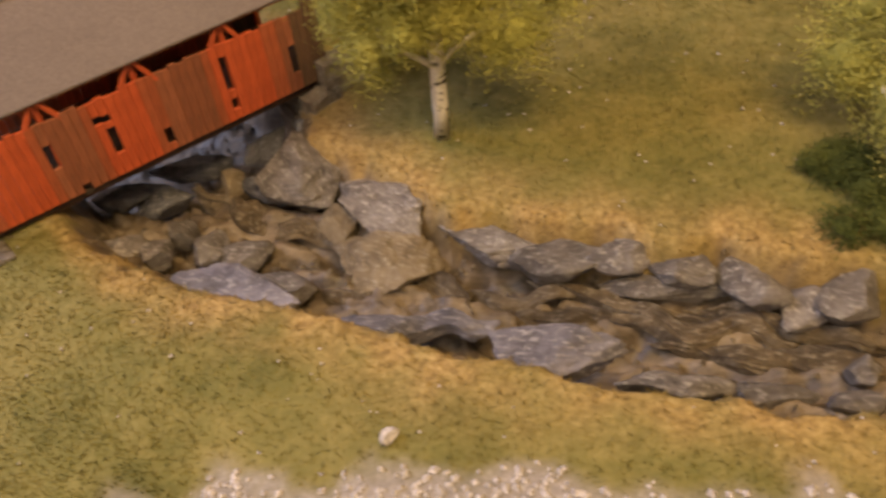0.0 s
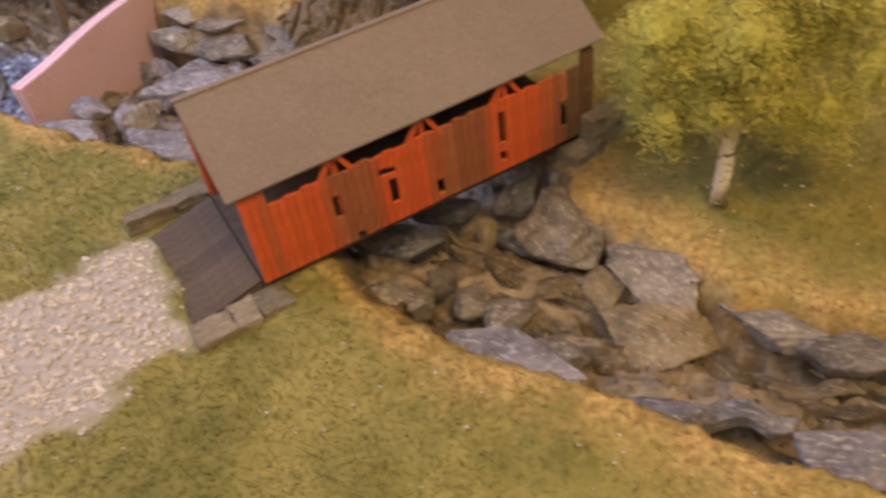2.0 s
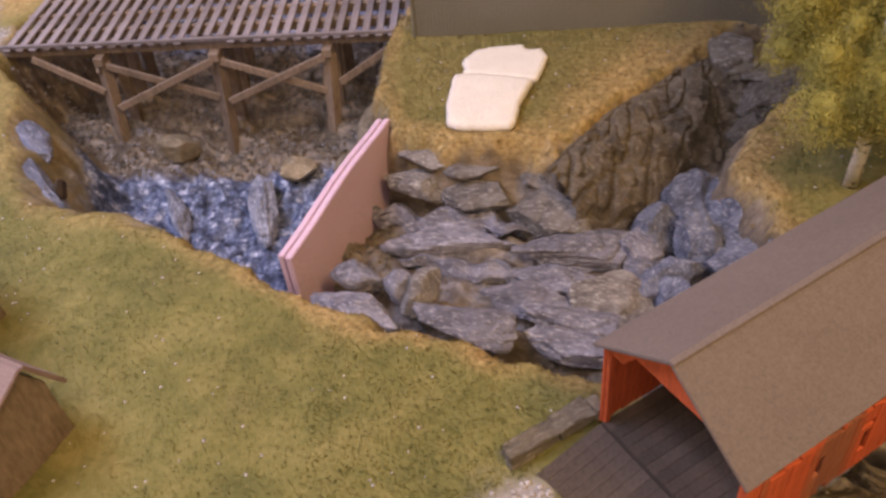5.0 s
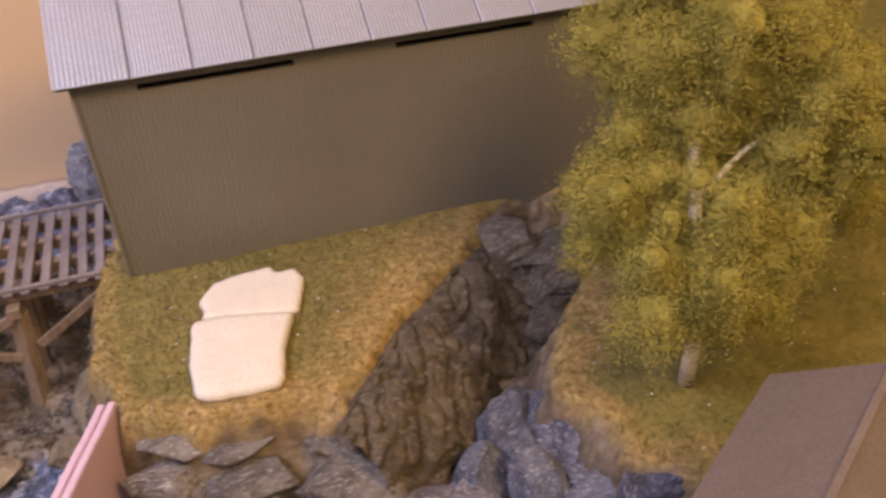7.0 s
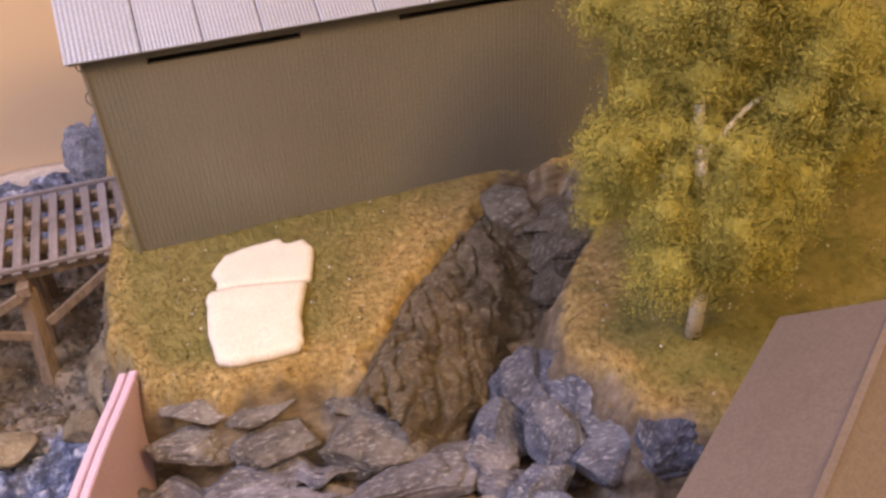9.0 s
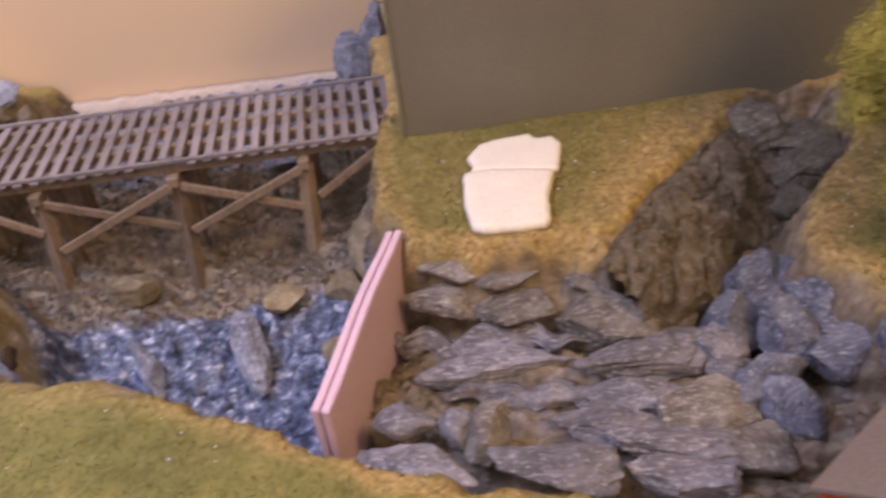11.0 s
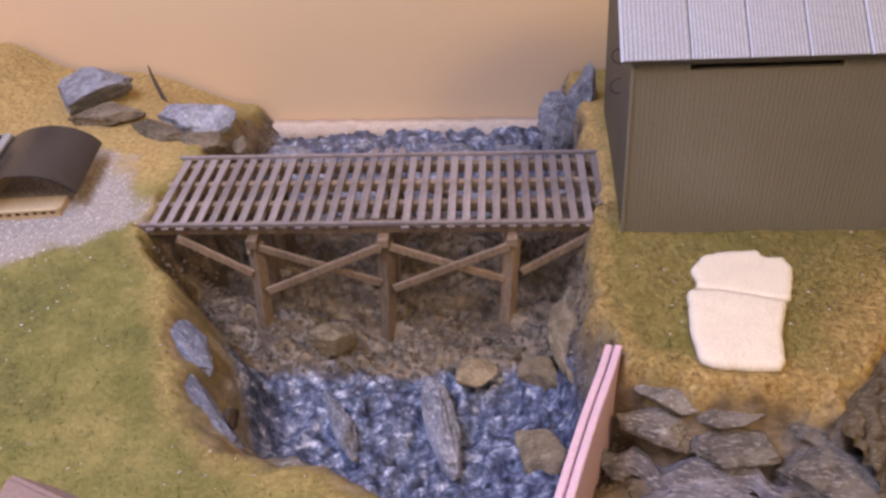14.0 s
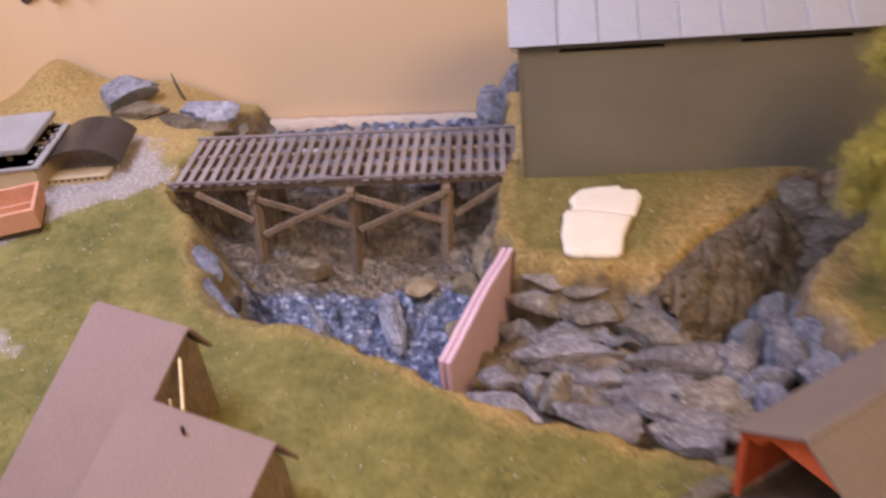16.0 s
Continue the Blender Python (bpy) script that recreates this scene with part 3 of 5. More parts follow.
def rock_mesh(size, seed, cuts=9, sub=4, lay=0.6):
    """A broken rock: an ellipsoid cut by random planes, split into ledges, pitted."""
    rng = random.Random(seed)
    bm = bmesh.new()
    bmesh.ops.create_icosphere(bm, subdivisions=sub, radius=1.0)
    planes = []
    for _ in range(cuts + 6):
        n = Vector((rng.uniform(-1, 1), rng.uniform(-1, 1), rng.uniform(-0.7, 1))).normalized()
        planes.append((n, rng.uniform(0.50, 0.86)))
    off = Vector((rng.uniform(0, 50), rng.uniform(0, 50), rng.uniform(0, 50)))
    bed = Vector((rng.uniform(-0.25, 0.25), rng.uniform(-0.5, 0.5), 1)).normalized()
    scale = max(size) * 40
    for v in bm.verts:
        c = v.co.copy()
        for n, d in planes:
            o = c.dot(n) - d
            if o > 0:
                c -= n * o
        h = c.dot(bed) * 3.2 + 0.9 * noise.noise(c * 1.3 + off)
        step = h - math.floor(h)
        ledge = lay * 0.10 * (abs(step - 0.5) * 2) ** 3
        crack = max(0.0, 0.09 - abs(noise.noise(c * 1.7 + off * 1.7))) * 0.8
        k = 1 + 0.10 * noise.fractal(c * 1.4 + off, 0.9, 2.0, 3) + 0.02 * noise.fractal(c * 3.2 * max(1, scale) + off, 0.7, 2.1, 4) - ledge - crack
        c *= min(1.12, max(0.80, k))
        v.co = Vector((c.x * size[0] / 2, c.y * size[1] / 2, c.z * size[2] / 2)) * 1.30
        if size[0] > 3.8 * size[1]:
            v.co.y += 0.35 * size[1] * noise.noise(Vector((v.co.x * 45, seed, 1.5))) * 2
            v.co.z += 0.25 * size[2] * noise.noise(Vector((v.co.x * 60, seed, 7.5))) * 2
    return bm


def rock(at, size, turn=0.0, seed=0, mat=ROCK, label="grey cast rock beside the stream", name="rock", tip=(0, 0), sub=4, cuts=9):
    ob = part(name, rock_mesh(size, seed, cuts, 5 if max(size) > 0.046 else sub, 1.2 if "layered" in label else 0.6), mat, smooth=True)
    ob.matrix_world = pose(*at, tip[0], tip[1], turn)
    return tagged(ob, label, "rock", "stones along the stream")


def rocks(rows, mat, label, seed, cuts=9):
    for n, (x, y, z, sx, sy, sz, turn) in enumerate(rows):
        rock((x, y, z), (sx, sy, sz), turn, seed + n, mat, label, cuts=cuts)


# Far bank of the stream below the covered bridge.
rocks([(0.654, -0.43, 0.183, 0.056, 0.039, 0.027, -60), (0.694, -0.46, 0.182, 0.057, 0.031, 0.022, -44), (0.74, -0.489, 0.179, 0.062, 0.024, 0.017, -26), (0.769, -0.511, 0.178, 0.038, 0.024, 0.017, -1)], ROCK, "weathered grey boulder with pale crust on the bank", 311, 12)
rocks([(0.799, -0.518, 0.186, 0.031, 0.015, 0.014, -11), (0.824, -0.526, 0.184, 0.026, 0.018, 0.014, -20), (0.808, -0.527, 0.173, 0.05, 0.015, 0.014, -13), (0.849, -0.538, 0.179, 0.031, 0.028, 0.02, -23), (0.867, -0.552, 0.176, 0.024, 0.024, 0.017, -54), (0.882, -0.554, 0.182, 0.029, 0.026, 0.018, -49)], ROCK, "grey stone in the far bank of the stream", 321, 12)
rocks([(0.671, -0.461, 0.176, 0.031, 0.02, 0.014, -76), (0.69, -0.492, 0.171, 0.05, 0.043, 0.022, -26), (0.612, -0.419, 0.176, 0.014, 0.018, 0.014, -15)], ROCK_TAN, "smooth tan stone in the stream bed", 31)
rocks([(0.638, -0.45, 0.168, 0.108, 0.016, 0.014, -34), (0.699, -0.48, 0.168, 0.043, 0.012, 0.014, -16), (0.72, -0.508, 0.167, 0.035, 0.014, 0.014, -60), (0.744, -0.514, 0.165, 0.063, 0.012, 0.014, -17), (0.792, -0.528, 0.167, 0.086, 0.008, 0.014, -23), (0.826, -0.551, 0.165, 0.076, 0.011, 0.014, -17), (0.862, -0.556, 0.168, 0.077, 0.007, 0.014, -23), (0.776, -0.534, 0.162, 0.08, 0.009, 0.014, -13), (0.841, -0.564, 0.164, 0.072, 0.011, 0.014, -22), (0.676, -0.51, 0.165, 0.044, 0.011, 0.014, -27), (0.873, -0.575, 0.167, 0.039, 0.011, 0.014, -23)], ROCK_BED, "long thin layered brown ledge in the stream bed", 41, 12)
rocks([(0.629, -0.512, 0.189, 0.056, 0.02, 0.014, -24), (0.707, -0.543, 0.180, 0.069, 0.015, 0.014, -16), (0.757, -0.567, 0.184, 0.055, 0.024, 0.017, -7)], ROCK_PALE, "pale grey boulder on the near bank", 51, 7)
rocks([(0.647, -0.502, 0.176, 0.029, 0.018, 0.014, -21), (0.56, -0.465, 0.178, 0.027, 0.018, 0.014, -19), (0.579, -0.467, 0.176, 0.016, 0.019, 0.014, -25), (0.603, -0.465, 0.174, 0.018, 0.018, 0.014, -24), (0.622, -0.473, 0.172, 0.026, 0.018, 0.014, -15), (0.589, -0.452, 0.172, 0.016, 0.015, 0.014, -26), (0.801, -0.585, 0.178, 0.045, 0.009, 0.014, -16), (0.836, -0.593, 0.178, 0.033, 0.011, 0.014, -9), (0.865, -0.602, 0.179, 0.019, 0.011, 0.014, -13), (0.878, -0.586, 0.174, 0.013, 0.012, 0.014, -9)], ROCK, "small grey stone at the stream's edge", 61)
rocks([(0.584, -0.392, 0.168, 0.038, 0.019, 0.014, 10), (0.551, -0.418, 0.174, 0.032, 0.018, 0.014, 7), (0.573, -0.418, 0.168, 0.033, 0.018, 0.014, -2), (0.63, -0.394, 0.178, 0.027, 0.02, 0.014, 44), (0.633, -0.428, 0.172, 0.032, 0.016, 0.014, -33), (0.656, -0.395, 0.186, 0.025, 0.016, 0.014, -73)], ROCK_SHADE, "blue grey rock darkened for the shade under the covered bridge", 71)
# Gorge between the foam board and the covered bridge.
rocks([(0.38, -0.16, 0.175, 0.043, 0.03, 0.021, -15), (0.368, -0.171, 0.16, 0.051, 0.028, 0.02, -11), (0.41, -0.171, 0.171, 0.039, 0.022, 0.015, 2), (0.416, -0.185, 0.155, 0.048, 0.03, 0.021, -4), (0.462, -0.204, 0.154, 0.05, 0.049, 0.034, -16), (0.453, -0.185, 0.167, 0.022, 0.018, 0.014, -26)], ROCK, "grey brown rock below the grassy point", 81)
rocks([(0.391, -0.198, 0.146, 0.112, 0.023, 0.016, -13), (0.388, -0.215, 0.141, 0.095, 0.027, 0.019, -11), (0.398, -0.236, 0.137, 0.116, 0.015, 0.014, -11), (0.46, -0.256, 0.139, 0.057, 0.023, 0.016, -18)], ROCK_PALE, "long flat layered grey ledge with worn pale edge", 91, 7)
rocks([(0.479, -0.234, 0.145, 0.081, 0.028, 0.02, -3), (0.52, -0.234, 0.147, 0.033, 0.028, 0.02, -40), (0.515, -0.247, 0.143, 0.04, 0.022, 0.015, -44), (0.441, -0.276, 0.146, 0.057, 0.024, 0.017, -11), (0.47, -0.301, 0.15, 0.073, 0.023, 0.016, -17)], ROCK_PALE, "layered grey rock in the gorge", 101, 8)
rocks([(0.495, -0.28, 0.148, 0.046, 0.038, 0.026, -14), (0.376, -0.285, 0.164, 0.024, 0.036, 0.026, -13), (0.505, -0.308, 0.147, 0.037, 0.03, 0.021, -38)], ROCK, "rounded grey brown rock in the gorge", 111)
rocks([(0.336, -0.271, 0.168, 0.028, 0.018, 0.014, -5), (0.361, -0.275, 0.161, 0.023, 0.023, 0.016, -24), (0.342, -0.306, 0.174, 0.054, 0.022, 0.015, -24), (0.408, -0.315, 0.166, 0.076, 0.026, 0.018, -16), (0.465, -0.323, 0.156, 0.051, 0.024, 0.017, -16)], ROCK_PALE, "pale grey rock at the edge of the turf", 116)
rocks([(0.586, -0.221, 0.157, 0.081, 0.069, 0.05, -37), (0.553, -0.2, 0.151, 0.039, 0.052, 0.038, 13), (0.526, -0.226, 0.151, 0.036, 0.04, 0.03, -42), (0.566, -0.238, 0.151, 0.048, 0.039, 0.028, 10), (0.59, -0.259, 0.155, 0.042, 0.042, 0.031, -39), (0.555, -0.245, 0.156, 0.03, 0.049, 0.035, 15), (0.531, -0.269, 0.147, 0.029, 0.047, 0.035, -60), (0.534, -0.295, 0.154, 0.019, 0.049, 0.035, 22), (0.604, -0.245, 0.166, 0.05, 0.048, 0.036, 20), (0.572, -0.27, 0.158, 0.046, 0.04, 0.034, -20), (0.603, -0.283, 0.172, 0.044, 0.05, 0.034, 35)], ROCK_BLUE, "angular blue grey boulder at the foot of the slope", 121, 14)
rocks([(0.613, -0.055, 0.179, 0.044, 0.049, 0.034, -10), (0.637, -0.075, 0.173, 0.048, 0.038, 0.026, 14), (0.639, -0.099, 0.17, 0.06, 0.036, 0.026, 20), (0.614, -0.131, 0.163, 0.032, 0.03, 0.021, 26)], ROCK_GLOSS, "dark glossy boulder at the corner of the building", 151, 5)


def along(points, s):
    """A place on a line of points, s from 0 to 1."""
    k = min(int(s * (len(points) - 1)), len(points) - 2)
    return Vector(points[k]).lerp(Vector(points[k + 1]), s * (len(points) - 1) - k)


def build_rock_face():
    """The carved slope beside the turf: one bulging sheet with fissures that run down it."""
    top = [(0.458, -0.196), (0.476, -0.166), (0.500, -0.136), (0.530, -0.108), (0.565, -0.078), (0.604, -0.056)]
    base = [(0.486, -0.238), (0.512, -0.219), (0.540, -0.190), (0.566, -0.168), (0.600, -0.145), (0.634, -0.112)]
    bm = bmesh.new()
    rows = []
    nu, nv = 170, 80
    for i in range(nu + 1):
        s = i / nu
        a, b = along(top, s), along(base, s)
        out = (b - a).normalized()
        row = []
        for j in range(nv + 1):
            v = j / nv
            q = a.lerp(b, v)
            z = 0.195 - 0.056 * v ** 1.9 - 0.012 * (1 - v) ** 8
            w = Vector((s * 5.2 + v * 1.5, v * 1.25 - s * 0.5, 3.1))
            here = Vector((q.x, q.y, z))
            bulge = noise.noise(w * 0.75) * 0.010 + noise.noise(here * 34) * 0.0065
            split = abs(noise.noise(w * 1.25 + Vector((9, 4, 1))))
            fine = abs(noise.noise(here * 62 + Vector((2, 7, 5))))
            crack = 0.0062 * max(0.0, 1 - split / 0.07) + 0.0036 * max(0.0, 1 - fine / 0.13)
            grit = 0.0022 * noise.fractal(here * 85, 0.8, 2.0, 5)
            fade = min(1.0, 6 * v + 0.1)
            push = (bulge - crack + grit) * fade
            row.append(bm.verts.new((q.x + out.x * push * 0.6, q.y + out.y * push * 0.6, z + push * 0.8)))
        rows.append(row)
    for r, q in zip(rows, rows[1:]):
        for j in range(nv):
            bm.faces.new((r[j], r[j + 1], q[j + 1], q[j]))
    bmesh.ops.recalc_face_normals(bm, faces=bm.faces)
    tagged(part("rock_slope", bm, ROCK_BROWN, smooth=True), "dark brown fissured rock slope beside the turf", "rock")


build_rock_face()
rock((0.692, -0.605, height_at(0.692, -0.605) + 0.002), (0.0065, 0.005, 0.005), 20, 159, PEBBLE, "small white pebble lying on the turf", "pebble", cuts=5)
# Pond and trestle.
rocks([(0.229, -0.112, 0.094, 0.080, 0.023, 0.030, -74), (0.156, -0.112, 0.092, 0.062, 0.018, 0.026, -65)], ROCK_WHITE, "tall layered blue white streaked rock standing in the pond", 161, 12)
rocks([(0.254, -0.064, 0.102, 0.040, 0.026, 0.020, -15), (0.137, -0.030, 0.106, 0.042, 0.028, 0.020, 0), (0.302, -0.071, 0.106, 0.030, 0.034, 0.026, 12), (0.324, -0.056, 0.128, 0.080, 0.026, 0.040, -84), (0.300, -0.140, 0.100, 0.036, 0.044, 0.026, 0)], ROCK_TAN, "brown rock at the edge of the pond", 171)
rock((0.060, -0.110, 0.172), (0.064, 0.026, 0.018), -48, 181, ROCK_BLUE, "smooth blue grey slab in the grassy bank", tip=(-34, 8), cuts=4)
rock((0.083, -0.164, 0.173), (0.072, 0.030, 0.018), -44, 182, ROCK_BLUE, "smooth blue grey slab in the grassy bank", tip=(-34, 8), cuts=4)
rocks([(0.107, -0.173, 0.175, 0.012, 0.012, 0.014, 0)], TWIG, "small dark stone on the bank", 185)
rocks([(-0.129, 0.222, 0.213, 0.064, 0.056, 0.036, 9), (-0.021, 0.184, 0.196, 0.076, 0.042, 0.028, -13), (0.330, 0.201, 0.160, 0.034, 0.034, 0.060, 0), (0.352, 0.202, 0.180, 0.028, 0.030, 0.075, 5)], ROCK_WHITE, "blue white crusted rock against the backdrop", 191, 4)
rocks([(0.003, 0.142, 0.190, 0.037, 0.036, 0.026, -3), (0.042, 0.137, 0.188, 0.018, 0.020, 0.024, 16), (-0.101, 0.179, 0.204, 0.068, 0.028, 0.018, 2), (-0.039, 0.155, 0.197, 0.056, 0.028, 0.018, -16)], ROCK_BROWN, "brown rock on the sandy bank", 201)
rocks([(0.091, 0.209, 0.122, 0.038, 0.030, 0.021, 0), (0.228, 0.230, 0.117, 0.056, 0.030, 0.021, 0), (0.160, 0.216, 0.115, 0.040, 0.030, 0.018, 10), (0.288, 0.225, 0.119, 0.040, 0.030, 0.021, 0), (0.051, 0.227, 0.126, 0.040, 0.030, 0.024, 0), (0.130, 0.159, 0.108, 0.050, 0.040, 0.019, 0), (0.249, 0.149, 0.108, 0.050, 0.040, 0.021, 30)], ROCK_WHITE, "blue white rock in the upper pond", 211)


def build_torn_edge():
    """The ragged strip of plaster where the scenery meets the backdrop."""
    rng = random.Random(12)
    bm = bmesh.new()
    rows = []
    n = 90
    for i in range(n + 1):
        x = 0.022 + 0.315 * i / n
        z = 0.129 - 0.020 * (i / n) * 0.5 + 0.0020 * noise.noise(Vector((x * 60, 1, 2))) + rng.uniform(-0.0005, 0.0005)
        y = 0.286 + 0.002 * noise.noise(Vector((x * 90, 5, 2)))
        rows.append([bm.verts.new(p) for p in ((x, y - 0.006, z - 0.022), (x, y - 0.001, z - 0.001), (x, y + 0.001, z), (x, 0.2985, z - 0.0005), (x, 0.2985, z - 0.022))])
    for r, q in zip(rows, rows[1:]):
        for k in range(5):
            bm.faces.new((r[k], r[(k + 1) % 5], q[(k + 1) % 5], q[k]))
    bm.faces.new(rows[0])
    bm.faces.new(rows[-1][::-1])
    bmesh.ops.recalc_face_normals(bm, faces=bm.faces)
    tagged(part("trim", bm, TORN, smooth=True), "ragged cream plaster edge along the backdrop", "plaster edge", kind="structure")


build_torn_edge()

# ---- trestle ----


def deck_z(x):
    return 0.1985 - 0.026 * x


def build_trestle():
    t = thing("trestle_bridge", (0.18, 0.05, 0.19), "grey brown wooden trestle bridge with open plank deck", "bridge")
    inv = Matrix.Translation((-0.18, -0.05, -0.19))
    rng = random.Random(4)
    data = None
    n = 31
    for i in range(n):
        x = 0.004 + i * (0.349 / (n - 1))
        if data is None:
            bm = block(0.0062, 0.106, 0.0022, 0.0004)
            data = bpy.data.meshes.new("plank")
            bm.to_mesh(data)
            bm.free()
            data.materials.append(PLANK)
        far = 0.012 if i in (14, 15, 16) else rng.uniform(-0.001, 0.001)
        piece("plank", data, t, inv @ pose(x, 0.051 + far, deck_z(x) - 0.0022, 0, 0.0, rng.uniform(-0.6, 0.6)))
    for y, name in ((0.0, "front_rail"), (0.101, "back_rail")):
        part(name, beam((-0.003, y, deck_z(0) + 0.0014), (0.357, y, deck_z(0.357) + 0.0014), 0.0028, 0.0034), PLANK, t, at=inv)
    for y in (0.008, 0.036, 0.066, 0.095):
        part("stringer", beam((-0.01, y, deck_z(0) - 0.0068), (0.362, y, deck_z(0.36) - 0.0068), 0.006, 0.0085), TIMBER, t, at=inv)
    tops = (0.081, 0.184, 0.283)
    for x in tops:
        top = deck_z(x) - 0.0115
        part("cap", beam((x, -0.004, top - 0.004), (x, 0.106, top - 0.004), 0.0085, 0.008), TIMBER, t, at=inv)
        for y, out in ((0.006, -0.008), (0.038, 0.0), (0.066, 0.0), (0.096, 0.008)):
            foot = height_at(x - 0.006, y + out) - 0.006
            part("post", beam((x, y, top - 0.008), (x - 0.006, y + out, foot), 0.0100, 0.0095), TIMBER, t, at=inv)
        part("sway_brace", beam((x - 0.005, 0.0, top - 0.012), (x - 0.008, 0.10, 0.11), 0.003, 0.006), TIMBER, t, at=inv)
    for a, b in ((0, 1), (1, 2)):
        xa, xb = tops[a], tops[b]
        za, zb = deck_z(xa) - 0.020, deck_z(xb) - 0.020
        part("brace", beam((xa + 0.004, -0.001, za), (xb - 0.006, 0.0, 0.137), 0.003, 0.0065), TIMBER, t, at=inv)
        part("brace", beam((xa + 0.004, -0.005, 0.135), (xb - 0.003, -0.004, zb + 0.002), 0.003, 0.0065), TIMBER, t, at=inv)
        part("brace", beam((xa, 0.097, za), (xb, 0.097, 0.13), 0.003, 0.006), TIMBER, t, at=inv)
    part("brace", beam((0.022, 0.0, 0.187), (0.075, 0.0, 0.150), 0.003, 0.0065), TIMBER, t, at=inv)
    part("brace", beam((0.290, 0.0, 0.145), (0.345, 0.0, 0.180), 0.003, 0.0065), TIMBER, t, at=inv)
    return t


build_trestle()

# ---- pink foam board across the stream ----


def build_foam():
    a, b = Vector((0.2955, -0.280)), Vector((0.3455, -0.132))
    mid = (a + b) / 2
    length, turn = (b - a).length, math.degrees(math.atan2(b.y - a.y, b.x - a.x))
    t = thing("foam_board", pose(mid.x, mid.y, 0.118, 0, 0, turn), "upright doubled pink insulation foam board with pale purple edge", "foam board")

    def sheet(y0, y1, inset, z1):
        bm = bmesh.new()
        steps = 24
        rows = []
        for i in range(steps + 1):
            s = i / steps
            x = (s - 0.5) * (length - inset)
            dip = 0.0025 * ease(np.array(s), 0.75, 1.0) + 0.0008 * math.sin(9 * s)
            bow = 0.001 * math.sin(math.pi * s) + 0.001 * float(ease(np.array(s), 0.8, 1.0))
            low = -0.02
            if i == 0:
                low = 0.012
            rows.append([bm.verts.new((x, y + bow, z)) for y, z in ((y0, low), (y1, low), (y1, z1 - dip), (y0, z1 - dip))])
        for r, q in zip(rows, rows[1:]):
            for k in range(4):
                bm.faces.new((r[k], r[(k + 1) % 4], q[(k + 1) % 4], q[k]))
        bm.faces.new(rows[0][::-1])
        bm.faces.new(rows[-1])
        bmesh.ops.recalc_face_normals(bm, faces=bm.faces)
        sharp = [e for e in bm.edges if len(e.link_faces) == 2 and e.calc_face_angle(0) > 0.7]
        bmesh.ops.bevel(bm, geom=sharp, offset=0.0006, segments=2, affect="EDGES")
        return bm

    part("foam_sheet", sheet(-0.0052, -0.0006, 0.0, 0.0765), FOAM, t)
    part("foam_sheet", sheet(0.0006, 0.0050, 0.002, 0.0760), FOAM, t)
    part("seam", sheet(-0.0007, 0.0007, 0.004, 0.0745), FOAM_EDGE, t, "dark purple glue seam")


build_foam()

# ---- white plaster pieces on the turf ----


def ragged(points, thick, seed):
    """A thick torn sheet: an outline made finer and wavy, with a domed top."""
    rng = random.Random(seed)
    fine = []
    for (ax, ay), (bx, by) in zip(points, points[1:] + points[:1]):
        for k in range(8):
            s = k / 8
            fine.append((ax + (bx - ax) * s + rng.uniform(-0.0009, 0.0009), ay + (by - ay) * s + rng.uniform(-0.0007, 0.0007)))
    for _ in range(2):
        fine = [((p[0] + 2 * q[0] + r[0]) / 4, (p[1] + 2 * q[1] + r[1]) / 4) for p, q, r in zip(fine[-1:] + fine[:-1], fine, fine[1:] + fine[:1])]
    cx, cy = sum(p[0] for p in fine) / len(fine), sum(p[1] for p in fine) / len(fine)
    bm = bmesh.new()
    rings = []
    for k, z in ((1.0, 0.0), (1.02, thick * 0.5), (0.97, thick * 0.92), (0.85, thick), (0.55, thick), (0.25, thick)):
        rings.append([bm.verts.new((cx + (x - cx) * k, cy + (y - cy) * k, z + (0.0007 * noise.noise(Vector((x * 90 * k, y * 90 * k, seed))) if z else 0))) for x, y in fine])
    for r, q in zip(rings, rings[1:]):
        for i in range(len(fine)):
            j = (i + 1) % len(fine)
            bm.faces.new((r[i], r[j], q[j], q[i]))
    bm.faces.new(rings[-1])
    bm.faces.new(rings[0][::-1])
    bmesh.ops.recalc_face_normals(bm, faces=bm.faces)
    return bm


def plaster(points, z, thick, seed, label, tip):
    cx, cy = sum(p[0] for p in points) / len(points), sum(p[1] for p in points) / len(points)
    ob = part("plaster_piece", ragged([(x - cx, y - cy) for x, y in points], thick, seed), PAPER, smooth=True)
    ob.matrix_world = pose(cx, cy, z, *tip)
    return tagged(ob, label, "plaster piece", "white pieces on the grass")


Z_TAG = height_at(0.425, -0.12) + 0.0002
plaster([(0.3961, -0.0906), (0.3935, -0.1090), (0.3912, -0.1263), (0.3920, -0.1538), (0.3990, -0.1580), (0.4090, -0.1597), (0.4355, -0.1619), (0.4400, -0.1560), (0.4440, -0.1330), (0.4508, -0.1141), (0.4545, -0.1033), (0.4333, -0.0960), (0.4112, -0.0898)], Z_TAG, 0.0070, 3, "thick white blank plaster slab lying on the turf", (0, 0, 0))
plaster([(0.4026, -0.0850), (0.4050, -0.0790), (0.4021, -0.0667), (0.4133, -0.0531), (0.4286, -0.0497), (0.4499, -0.0485), (0.4528, -0.0569), (0.4640, -0.0573), (0.4684, -0.0674), (0.4640, -0.0830), (0.4580, -0.1010), (0.4334, -0.0940)], Z_TAG - 0.0005, 0.0055, 8, "smaller white blank plaster slab beside another one", (0, 0, 0))

# ---- olive building with corrugated roof ----


